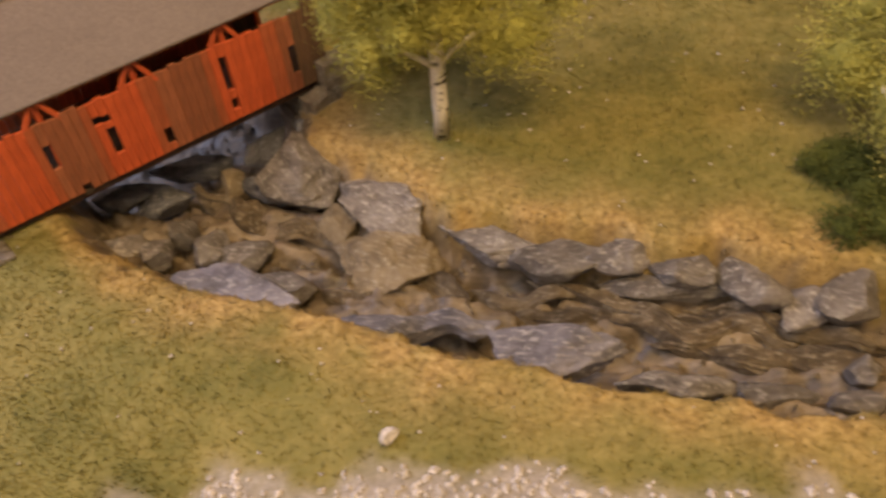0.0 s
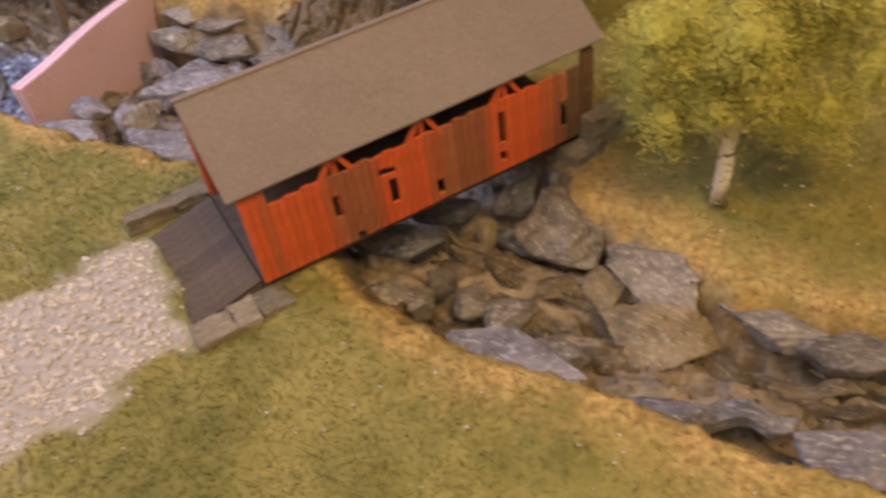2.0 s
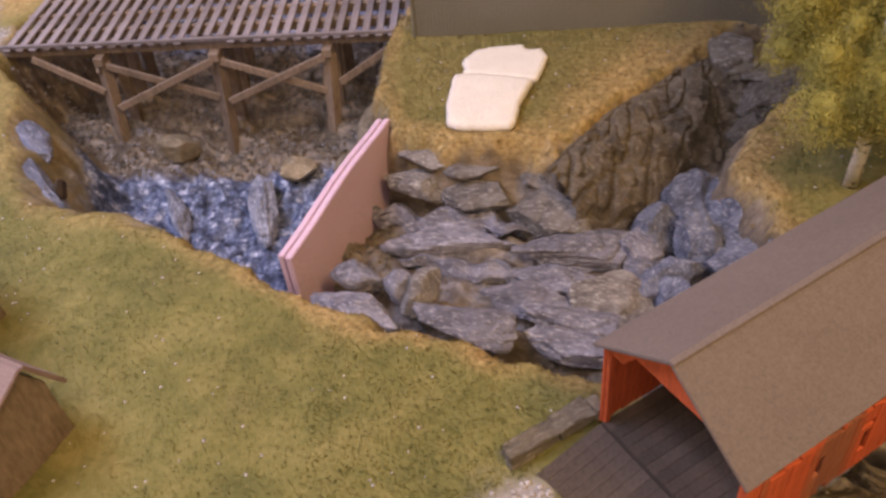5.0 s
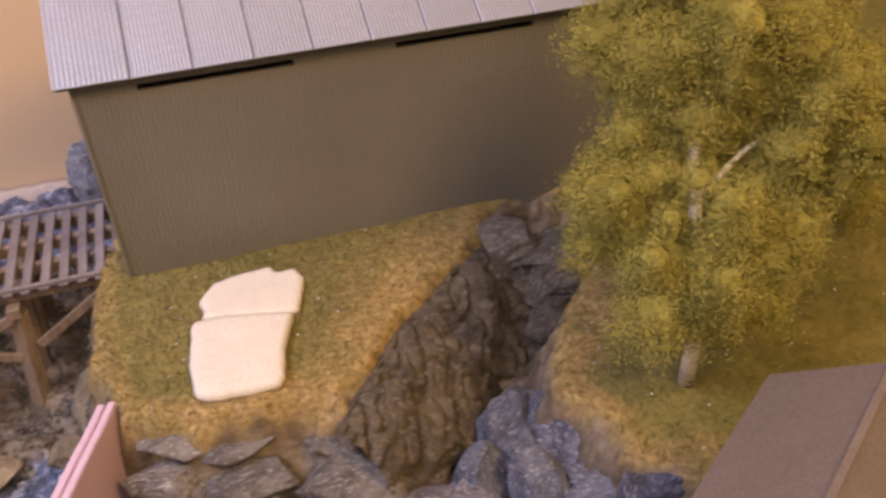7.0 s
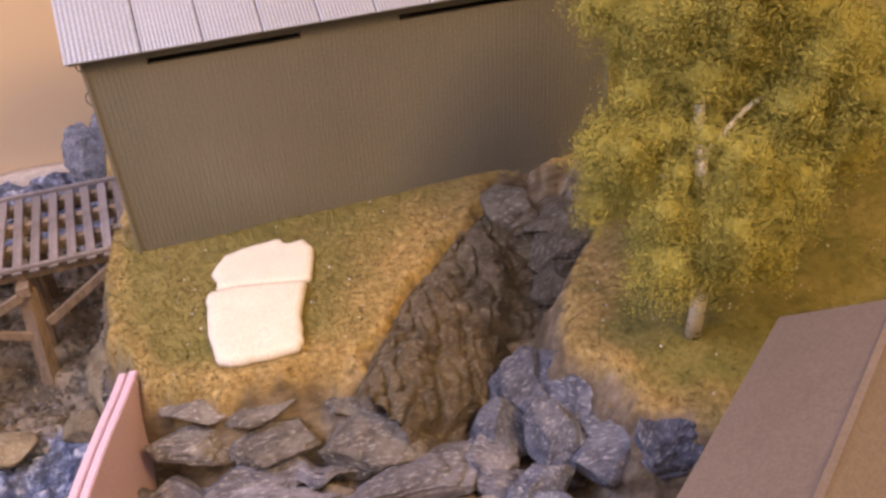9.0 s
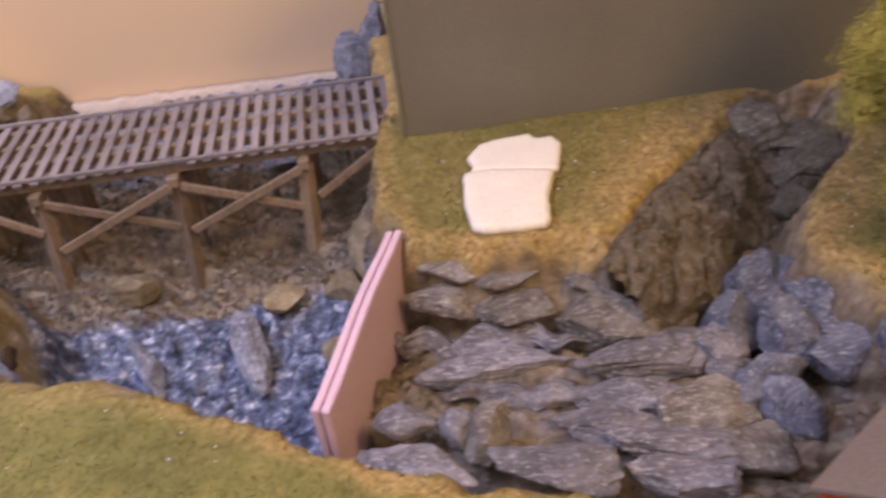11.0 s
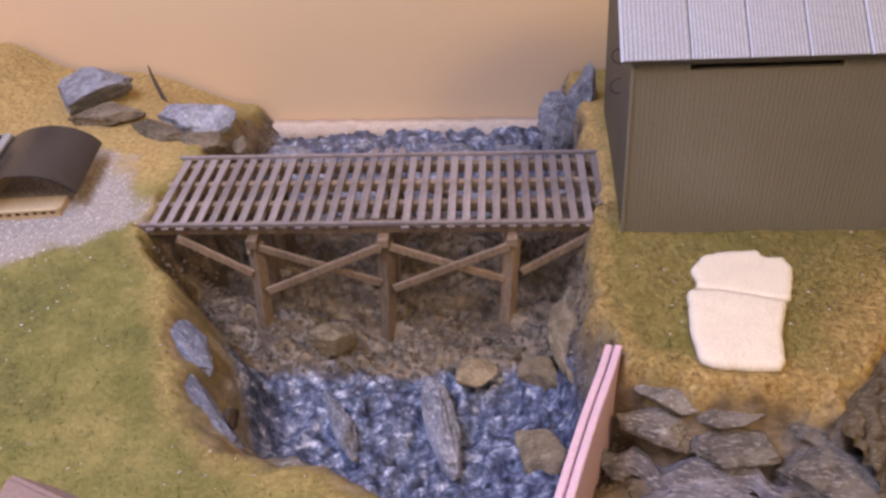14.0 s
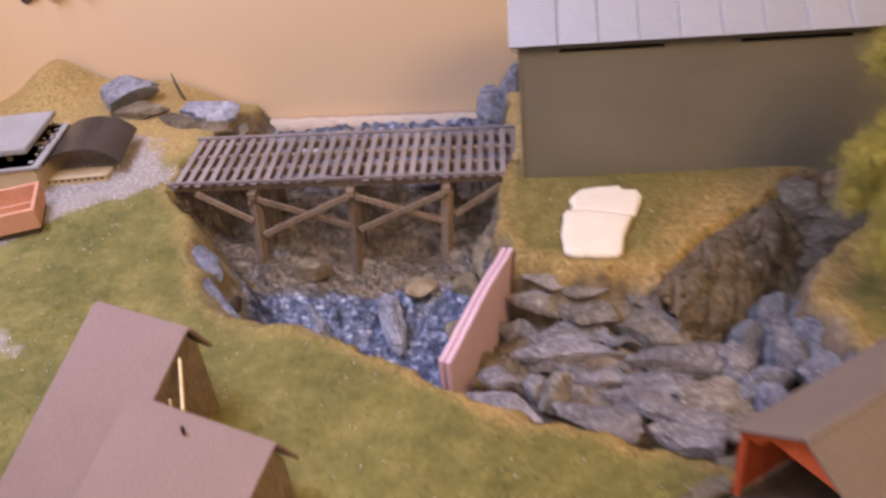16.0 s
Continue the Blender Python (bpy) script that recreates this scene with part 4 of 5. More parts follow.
def grooved(width, height, pitch, depth, thick):
    """A board-sided panel in the xz plane, facing -y, base at z = 0."""
    n = int(width / pitch)
    xs, ys = [], []
    for i in range(n):
        x = i * width / n
        w = width / n
        xs += [x, x + 0.12 * w, x + 0.14 * w, x + 0.98 * w]
        ys += [depth, depth, 0, 0]
    xs.append(width)
    ys.append(0)
    bm = bmesh.new()
    lo = [bm.verts.new((x, y, 0)) for x, y in zip(xs, ys)]
    hi = [bm.verts.new((x, y, height)) for x, y in zip(xs, ys)]
    for i in range(len(xs) - 1):
        bm.faces.new((lo[i], lo[i + 1], hi[i + 1], hi[i]))
    b = [bm.verts.new(p) for p in ((0, thick, 0), (width, thick, 0), (width, thick, height), (0, thick, height))]
    bm.faces.new((b[1], b[0], b[3], b[2]))
    bm.faces.new([hi[i] for i in range(len(xs))] + [b[2], b[3]])
    bm.faces.new([lo[i] for i in range(len(xs))][::-1] + [b[0], b[1]])
    bm.faces.new((b[0], lo[0], hi[0], b[3]))
    bm.faces.new((lo[-1], b[1], b[2], hi[-1]))
    return bm


def build_shed():
    W, D, H = 0.345, 0.19, 0.153
    t = thing("shed", pose(0.362, -0.018, 0.180, 0, 0, -2.0), "long olive grey board-sided building with pale corrugated roof", "building")
    s0, s1, slots = 0.1395, 0.1435, ((0.036, 0.128), (0.192, 0.284))
    front = part("wall", grooved(W, s0, 0.0031, 0.00028, 0.004), SIDING, t)
    edge = [0.0] + [v for s in slots for v in s] + [W]
    for a, b in ((edge[0], edge[1]), (edge[2], edge[3]), (edge[4], edge[5])):
        part("wall_panel", grooved(b - a, s1 - s0, 0.0031, 0.00028, 0.004), SIDING, front, at=Matrix.Translation((a, 0, s0)))
    part("wall_panel", grooved(W, H - s1, 0.0031, 0.00028, 0.004), SIDING, front, at=Matrix.Translation((0, 0, s1)))
    for a, b in slots:
        part("window", block(b - a - 0.001, 0.002, s1 - s0 - 0.0006, 0.0, 1, Matrix.Translation(((a + b) / 2, 0.0068, s0 + 0.0003))), VOID, t, "long low dark window slot")
    side = Matrix.Rotation(math.radians(-90), 4, "Z")
    # End walls and gables have their shade put into the olive colour.
    part("wall", grooved(D - 0.004, H, 0.0031, 0.00028, 0.004), SHADED_OLIVE, t, "side wall darkened in colour for its shade", at=Matrix.Translation((0, D, 0)) @ side)
    part("wall", grooved(D - 0.004, H, 0.0031, 0.00028, 0.004), SHADED_OLIVE, t, "side wall darkened in colour for its shade", at=Matrix.Translation((W, 0.004, 0)) @ Matrix.Rotation(math.radians(90), 4, "Z"))
    part("wall", grooved(W, H, 0.0031, 0.00028, 0.004), SIDING, t, at=Matrix.Translation((W, D, 0)) @ Matrix.Rotation(math.pi, 4, "Z"))
    for x in (0.0005, W - 0.0005):
        part("corner_board", block(0.0024, 0.0024, H, 0.0005, 1, Matrix.Translation((x, -0.0004, 0))), SIDING, t)
    part("sill_board", block(W, 0.0024, 0.007, 0.0005, 1, Matrix.Translation((W / 2, 0.0010, 0.004))), SIDING, t)
    # Roof: a sheet at a time, on each slope.
    rise, run = 0.062, D / 2
    slope, over = math.atan2(rise, run), 0.009
    length = math.hypot(rise, run) + over
    n, first = 10, 0.043
    wide = (W + 0.016 - first) / (n - 1)
    ribs = 15
    xs = [i * wide / (ribs * 2) for i in range(ribs * 2 + 1)]
    v, f = [], []
    for i, x in enumerate(xs):
        lift = 0.0004 if i % 2 else 0.0
        if i == 0:
            lift = -0.0006
        v += [(x, 0, lift), (x, length, lift), (x, 0, lift - 0.0012), (x, length, lift - 0.0012)]
    for i in range(len(xs) - 1):
        a, b = 4 * i, 4 * i + 4
        f += [(a, b, b + 1, a + 1), (a + 2, a + 3, b + 3, b + 2), (a, a + 2, b + 2, b), (a + 1, b + 1, b + 3, a + 3)]
    data = mesh_from("roof_sheet", v, f, TIN)
    for side in (0, 1):
        deck = part("roof_deck", block(W + 0.012, length - 0.002, 0.0010, 0.0), SHADED_OLIVE, t, "dark board under the roofing sheets")
        half = Matrix.Translation((0, -over * math.cos(slope), H - over * math.sin(slope) + 0.0002)) @ Matrix.Rotation(slope, 4, "X") @ Matrix.Translation((W / 2, length / 2, -0.0002))
        deck.matrix_local = half if not side else Matrix.Translation((W, D, 0)) @ Matrix.Rotation(math.pi, 4, "Z") @ half
    for k in range(n):
        x = -0.008 + (first + (k - 1) * wide if k else 0.0)
        stretch = Matrix.Diagonal(((first if k == 0 else wide) / wide - 0.022, 1, 1, 1))
        front_at = Matrix.Translation((x, -over * math.cos(slope), H - over * math.sin(slope) + 0.0025)) @ Matrix.Rotation(slope, 4, "X") @ stretch
        piece("roof_sheet", data, t, front_at)
        piece("roof_sheet", data, t, Matrix.Translation((x + (first if k == 0 else wide), D + over * math.cos(slope), H - over * math.sin(slope) + 0.0025)) @ Matrix.Rotation(math.pi, 4, "Z") @ Matrix.Rotation(slope, 4, "X") @ stretch)
    for x in (0.002, W - 0.002):
        bm = bmesh.new()
        tri = [(x, 0.002, H), (x, D - 0.002, H), (x, D / 2, H + rise - 0.002)]
        fa = bm.faces.new([bm.verts.new(p) for p in tri])
        r = bmesh.ops.extrude_face_region(bm, geom=[fa])
        bmesh.ops.translate(bm, verts=[q for q in r["geom"] if isinstance(q, bmesh.types.BMVert)], vec=(0.002 if x < 0.1 else -0.002, 0, 0))
        bmesh.ops.recalc_face_normals(bm, faces=bm.faces)
        part("gable", bm, SHADED_OLIVE, t)
    for z in (0.105, 0.128):
        cv = bpy.data.curves.new("wire_loop", "CURVE")
        cv.dimensions, cv.bevel_depth = "3D", 0.0004
        sp = cv.splines.new("POLY")
        sp.points.add(11)
        for i, q in enumerate(sp.points):
            a = math.pi * i / 11
            q.co = (-0.007 * math.sin(a) - 0.0015, 0.05, z + 0.006 * math.cos(a), 1)
        cv.materials.append(TWIG)
        ob = new("wire_loop", cv)
        ob.parent = t


build_shed()

# ---- covered bridge ----
BRIDGE_TURN = 33.2


def build_covered_bridge():
    L, Wd, wall = 0.189, 0.080, 0.0535
    t = thing("covered_bridge", pose(0.512, -0.481, 0.2080, 0, 0, BRIDGE_TURN), "red board-sided covered wooden bridge with brown roof over the stream", "covered bridge")
    rng = random.Random(9)
    pitch = L / 46
    open_low = 0.0425
    meshes = {}

    def board(h, mat):
        key = (round(h, 4), mat.name)
        if key not in meshes:
            bm = block(pitch * 0.965, 0.0016, h, 0.00018)
            me = bpy.data.meshes.new("board")
            bm.to_mesh(me)
            bm.free()
            me.materials.append(mat)
            meshes[key] = me
        return meshes[key]

    slits = {10: [(0.0, 0.018), (0.031, 1)], 16: [(0.0, 0.030), (0.034, 1)], 17: [(0.0, 0.012), (0.026, 0.029), (0.033, 1)], 23: [(0.0, 0.004), (0.013, 1)], 32: [(0.0, 0.006), (0.012, 0.017), (0.036, 1)], 41: [(0.0, 0.010), (0.026, 1)], 12: [(0.0, 0.001), (0.004, 1)]}
    for side, y in (("near", 0.0008), ("far", Wd - 0.0008)):
        w = thing("side_wall", Matrix.Identity(4), "", "", "")
        w.parent = t
        w.matrix_local = Matrix.Translation((0, y, 0))
        w["label"] = "red vertical board wall"
        for i in range(46):
            x = (i + 0.5) * pitch
            worn = 10 <= i <= 14 or 24 <= i <= 29
            dull = i in (9, 15, 22, 23, 30, 38, 39)
            mat = BROWN_BOARD if i >= 42 else RED_WORN if worn or i >= 40 else RED_DULL if dull or rng.random() < 0.06 else RED
            top = wall if i < 3 or i >= 44 else open_low + rng.uniform(-0.0008, 0.0008)
            for a, b in slits.get(i, [(0.0, 1)]) if side == "near" else [(0.0, 1)]:
                h = min(b, top) - a
                if h > 0.001:
                    h = round(h * 2500) / 2500
                    piece("board", board(h, mat), w, Matrix.Translation((x, rng.uniform(-0.0002, 0.0002), a)))
        inner = 0.0022 if side == "near" else -0.0022
        for x in (0.002, 0.046, 0.091, 0.137, 0.187):
            part("post", beam((x, inner, 0), (x, inner, wall), 0.003, 0.0026), RED, w)
        for x in (0.046, 0.091, 0.137):
            for s in (-1, 1):
                part("truss_brace", beam((x + s * 0.0095, inner * 0.2, open_low - 0.004), (x + s * 0.0012, inner * 0.2, wall - 0.001), 0.0026, 0.0024), RED, w)
        part("top_plate", beam((0, inner * 0.4, wall - 0.0012), (L, inner * 0.4, wall - 0.0012), 0.0026, 0.0035), RED_WORN, w)
    # Roof slopes.
    rise = 0.0275
    slope = math.atan2(rise, Wd / 2)
    eave, end = 0.0020, 0.0045
    span = math.hypot(rise, Wd / 2) + eave
    for flip in (0, 1):
        bm = slab([(-end, 0), (L + end, 0), (L + end, span), (-end, span)], 0.0016, 0.0004)
        m = Matrix.Translation((0, -eave * math.cos(slope), wall - eave * math.sin(slope))) @ Matrix.Rotation(slope, 4, "X")
        if flip:
            m = Matrix.Translation((L, Wd, 0)) @ Matrix.Rotation(math.pi, 4, "Z") @ m
        part("roof", bm, ROOF_CARD, t, at=m)
    part("ridge_board", beam((-end, Wd / 2, wall + rise + 0.0012), (L + end, Wd / 2, wall + rise + 0.0012), 0.0034, 0.0016), ROOF_CARD, t)
    # Gable ends with a boxed portal.
    for x0, x1 in ((0.001, 0.0026), (L - 0.0026, L - 0.001)):
        bm = bmesh.new()
        outer = [(0.0015, wall - 0.004), (0.011, wall - 0.004), (0.018, wall + 0.006), (Wd - 0.018, wall + 0.006), (Wd - 0.011, wall - 0.004), (Wd - 0.0015, wall - 0.004), (Wd - 0.0015, wall + 0.0004), (Wd / 2, wall + rise - 0.0012), (0.0015, wall + 0.0004)]
        fa = bm.faces.new([bm.verts.new((x0, y, z)) for y, z in outer])
        r = bmesh.ops.extrude_face_region(bm, geom=[fa])
        bmesh.ops.translate(bm, verts=[q for q in r["geom"] if isinstance(q, bmesh.types.BMVert)], vec=(x1 - x0, 0, 0))
        bmesh.ops.recalc_face_normals(bm, faces=bm.faces)
        part("gable", bm, RED, t)
    for x in [0.02 + 0.028 * i for i in range(6)]:
        part("tie_beam", beam((x, 0.003, wall - 0.003), (x, Wd - 0.003, wall - 0.003), 0.003, 0.004), BROWN_BOARD, t)
    floor = part("floor", block(L, Wd - 0.004, 0.003, 0.0003, 1, Matrix.Translation((L / 2, Wd / 2, -0.0035))), RAMP_PLANK, t)
    wide = (Wd - 0.006) / 13
    data = None
    for i in range(13):
        if data is None:
            bm = block(L, wide * 0.985, 0.0018, 0.0002)
            data = bpy.data.meshes.new("plank")
            bm.to_mesh(data)
            bm.free()
            data.materials.append(RAMP_PLANK)
        piece("plank", data, floor, Matrix.Translation((L / 2, 0.003 + wide * (i + 0.5), -0.0004 + rng.uniform(0, 0.0003))))
    for y in (0.006, Wd - 0.006):
        part("girder", beam((0.004, y, -0.0045), (L - 0.004, y, -0.0045), 0.004, 0.0035), BROWN_BOARD, t)
    return t


build_covered_bridge()


def build_ramp():
    """The plank ramp that leads up to the bridge from the road."""
    turn = pose(0.512, -0.481, 0.2080, 0, 0, BRIDGE_TURN)
    t = thing("ramp", turn, "dark brown plank ramp leading from the gravel road to the bridge", "ramp")
    bm = slab([(-0.046, 0.003), (-0.0005, 0.003), (-0.0005, 0.077), (-0.046, 0.077)], 0.002, 0.0)
    for v in bm.verts:
        v.co.z += -0.0045 + 0.26 * min(0, v.co.x)
    bed = part("ramp_base", bm, RAMP_PLANK, t)
    wide, data = 0.074 / 13, None
    for i in range(13):
        if data is None:
            b2 = block(0.046, wide * 0.985, 0.0016, 0.00015)
            data = bpy.data.meshes.new("plank")
            b2.to_mesh(data)
            b2.free()
            data.materials.append(RAMP_PLANK)
        piece("plank", data, bed, Matrix.Translation((-0.0228, 0.004 + wide * (i + 0.5), -0.0076)) @ Matrix.Rotation(math.radians(-14.5), 4, "Y"))


build_ramp()


def stone_wall(a, b, low, high, thick, courses, seed, label):
    """A low wall of separate stones from a to b."""
    a, b = Vector(a), Vector(b)
    d = b - a
    t = thing("stone_wall", pose(a.x, a.y, low, 0, 0, math.degrees(math.atan2(d.y, d.x))), label, "stone wall", "abutment walls")
    rng = random.Random(seed)
    step = (high - low) / courses
    for c in range(courses):
        x = 0.0
        while x < d.length - 0.003:
            w = min(rng.uniform(0.012, 0.028), d.length - x)
            bm = block(w - 0.0002, thick + rng.uniform(-0.0012, 0.0012), step + 0.0002, 0.0005, 1)
            bmesh.ops.subdivide_edges(bm, edges=[e for e in bm.edges if e.calc_length() > 0.003], cuts=2, use_grid_fill=True)
            for v in bm.verts:
                v.co += 0.0016 * Vector((noise.noise(v.co * 170 + Vector((x * 99, c, seed))), noise.noise(v.co * 180 + Vector((c, x * 77, 1))), noise.noise(v.co * 190 + Vector((seed, x * 55, c)))))
            part("stone", bm, STONE, t, smooth=False, at=Matrix.Translation((x + w / 2, rng.uniform(-0.0005, 0.0005), c * step)))
            x += w
    return t


stone_wall((0.425, -0.429), (0.470, -0.401), 0.1858, 0.2063, 0.010, 3, 1, "low grey stone wing wall beside the ramp")
stone_wall((0.482, -0.507), (0.521, -0.480), 0.1820, 0.2030, 0.016, 3, 2, "tan stone wing wall beside the ramp")
stone_wall((0.515, -0.483), (0.539, -0.464), 0.1778, 0.1998, 0.012, 3, 5, "tan stone footing under the bridge corner")
stone_wall((0.472, -0.416), (0.517, -0.478), 0.1776, 0.2031, 0.012, 3, 6, "stone abutment under the bridge end")
stone_wall((0.659, -0.387), (0.628, -0.329), 0.1660, 0.2015, 0.012, 4, 7, "stone abutment under the far bridge end")
stone_wall((0.665, -0.384), (0.708, -0.356), 0.1839, 0.2199, 0.012, 4, 3, "grey stone wing wall beside the meadow")
stone_wall((0.657, -0.396), (0.673, -0.384), 0.1801, 0.2061, 0.011, 3, 4, "grey stone corner at the bridge end")

# ---- trees ----


def limb(points, radii, sides=9):
    bm = bmesh.new()
    rings = []
    for k, (p, r) in enumerate(zip(points, radii)):
        p = Vector(p)
        d = (Vector(points[min(k + 1, len(points) - 1)]) - Vector(points[max(k - 1, 0)])).normalized()
        q = d.to_track_quat("Z", "Y").to_matrix()
        rings.append([bm.verts.new(p + q @ Vector((r * math.cos(6.2832 * i / sides), r * math.sin(6.2832 * i / sides), 0))) for i in range(sides)])
    for a, b in zip(rings, rings[1:]):
        for i in range(sides):
            bm.faces.new((a[i], a[(i + 1) % sides], b[(i + 1) % sides], b[i]))
    bm.faces.new(rings[0][::-1])
    bm.faces.new(rings[-1])
    return bm


def crown_mesh(name, clumps, leaves, leaf, mat, seed, droop=0.0):
    """Fine fibrous foliage: each clump a lumpy shell of tiny scraps round a ragged core."""
    rng = np.random.RandomState(seed)
    vs, fs, base = [], [], 0
    tot = sum(c[3] ** 2 for c in clumps)
    for cx, cy, cz, r, sq in clumps:
        k = int(leaves * r * r / tot)
        d = rng.normal(size=(k, 3))
        d /= np.linalg.norm(d, axis=1, keepdims=True)
        lump = 1 + 0.30 * np.sin(d[:, 0] * 6 + cx * 900) * np.sin(d[:, 1] * 5 + cy * 700) + 0.22 * np.sin(d[:, 2] * 9 + cz * 500) * np.sin(d[:, 0] * 5 + cy * 300)
        rad = r * lump * (0.60 + 0.44 * rng.rand(k) + 0.40 * rng.rand(k) ** 7)
        c = np.array([cx, cy, cz]) + d * rad[:, None] * np.array([1, 1, sq])
        c[:, 2] -= droop * (rad / r) ** 2 * np.hypot(d[:, 0], d[:, 1]) * r
        out = d + 0.60 * rng.normal(size=(k, 3)) + np.array([0, 0, 0.25])
        out /= np.linalg.norm(out, axis=1, keepdims=True)
        u = np.cross(out, rng.normal(size=(k, 3)))
        u /= np.linalg.norm(u, axis=1, keepdims=True)
        w = np.cross(out, u)
        s = leaf * rng.uniform(0.5, 1.3, (k, 1))
        tri = np.stack([c - u * s, c + u * s * 0.9 + w * s * 0.35, c + w * s * -0.45 + u * s * 0.4], 1)
        vs.append(tri.reshape(-1, 3))
        fs.append(np.arange(3 * k).reshape(-1, 3) + base)
        base += 3 * k
        core = bmesh.new()
        bmesh.ops.create_icosphere(core, subdivisions=3, radius=r * 0.46)
        pts = np.array([tuple(v.co * (1 + 0.22 * noise.noise(v.co * 160 + Vector((cx * 50, cy * 50, cz * 50))))) for v in core.verts])
        vs.append(pts * np.array([1, 1, sq]) + np.array([cx, cy, cz]))
        fs.append(np.array([[v.index for v in f.verts] for f in core.faces]) + base)
        base += len(pts)
        core.free()
    me = bpy.data.meshes.new(name)
    me.from_pydata(np.concatenate(vs).tolist(), [], np.concatenate(fs).tolist())
    me.materials.append(mat)
    return me


def tree(at, label, trunk, limbs, clumps, leaves, leaf, mat, seed, droop=0.0, category="tree"):
    t = thing("tree", at, label, category)
    part("trunk", limb(*trunk), BARK, t, smooth=True)
    for pts, rad in limbs:
        part("branch", limb(pts, rad, 7), BARK, t, smooth=True)
    ob = new("crown", crown_mesh("crown", clumps, leaves, leaf, mat, seed, droop))
    ob.parent = t
    return t


def spread(n, centre, radius, size, seed, squash=0.9, low=-0.6):
    rng = random.Random(seed)
    out = []
    while len(out) < n:
        d = Vector((rng.uniform(-1, 1), rng.uniform(-1, 1), rng.uniform(low, 1)))
        if 0.25 < d.length < 1:
            out.append((centre[0] + d.x * radius[0], centre[1] + d.y * radius[1], centre[2] + d.z * radius[2], size * rng.uniform(0.6, 1.35), squash))
    return out


zb = height_at(0.726, -0.431)
tree((0.726, -0.431, zb - 0.001), "model birch with white speckled trunk and light green foliage", ([(0, 0, 0), (0.0005, 0, 0.02), (0.001, 0.001, 0.042), (0.002, 0.002, 0.065), (0.003, 0.003, 0.10)], (0.0046, 0.0041, 0.0037, 0.0030, 0.0012)),
     [([(0.001, 0.001, 0.040), (-0.007, 0, 0.047), (-0.016, 0, 0.053)], (0.0019, 0.0016, 0.0010)), ([(0.001, 0.001, 0.041), (0.008, 0.001, 0.048), (0.02, 0.002, 0.056)], (0.0018, 0.0014, 0.0008)), ([(0.002, 0.002, 0.06), (-0.01, 0.008, 0.078), (-0.02, 0.012, 0.092)], (0.0016, 0.0012, 0.0007))],
     spread(30, (0.006, 0.004, 0.090), (0.050, 0.038, 0.036), 0.0145, 5) + [(-0.030, -0.004, 0.058, 0.014, 1.2), (0.040, -0.004, 0.056, 0.015, 1.1), (0.028, 0.004, 0.048, 0.012, 1.1), (-0.038, 0.006, 0.072, 0.014, 1.1), (0.055, 0.0, 0.076, 0.016, 1.0)],
     150000, 0.00085, LEAF, 1, 0.3)

tree((0.637, -0.244, height_at(0.637, -0.244) - 0.002), "tall model tree with dense olive green foam foliage on the slope", ([(0, 0, 0), (0.001, 0.001, 0.03), (0.002, 0.008, 0.07), (0.008, 0.03, 0.12), (0.022, 0.055, 0.17)], (0.0048, 0.0042, 0.0036, 0.0028, 0.0012)),
     [([(0.002, 0.006, 0.06), (-0.010, 0.012, 0.08), (-0.020, 0.018, 0.10)], (0.0022, 0.0017, 0.001)), ([(0.004, 0.02, 0.10), (0.03, 0.024, 0.12), (0.06, 0.024, 0.135)], (0.002, 0.0016, 0.001))],
     spread(62, (0.004, 0.020, 0.090), (0.052, 0.052, 0.056), 0.0155, 12, 0.95, -0.9) + spread(46, (0.034, 0.068, 0.168), (0.052, 0.048, 0.050), 0.017, 13, 0.95, -0.9) + spread(24, (0.076, 0.024, 0.130), (0.044, 0.034, 0.044), 0.018, 14, 0.95, -0.9),
     700000, 0.00080, LEAF_BIG, 2, 0.15)

tree((0.774, -0.148, height_at(0.774, -0.148) - 0.002), "bushy dark olive model tree behind the tall one", ([(0, 0, 0), (0, 0, 0.04), (0.002, 0, 0.11)], (0.005, 0.004, 0.0015)),
     [([(0, 0, 0.03), (-0.02, 0, 0.06)], (0.002, 0.001))], spread(18, (0.0, 0.0, 0.075), (0.055, 0.045, 0.055), 0.022, 22, 0.9, -0.7), 60000, 0.0011, LEAF_BIG, 3)

tree((0.929, -0.486, height_at(0.929, -0.486) - 0.002), "low model tree with drooping yellow green foliage on the meadow", ([(0, 0, 0), (0, 0, 0.03), (0.002, 0, 0.08)], (0.004, 0.003, 0.0015)),
     [([(0, 0, 0.02), (-0.015, 0, 0.04)], (0.002, 0.001))], spread(16, (-0.005, 0.01, 0.055), (0.042, 0.042, 0.042), 0.018, 32, 0.95, -0.8), 50000, 0.0010, LEAF, 4)

shrub = new("shrub", crown_mesh("shrub", spread(12, (0.0, 0.0, 0.004), (0.022, 0.045, 0.006), 0.009, 41, 0.7, -0.4), 26000, 0.0008, LEAF_DARK, 5))
shrub.location = (0.893, -0.507, height_at(0.893, -0.507))
tagged(shrub, "low dark green undergrowth beside the drooping tree", "shrub")

# ---- yard at the back: vaulted roof, card box, flat building part ----


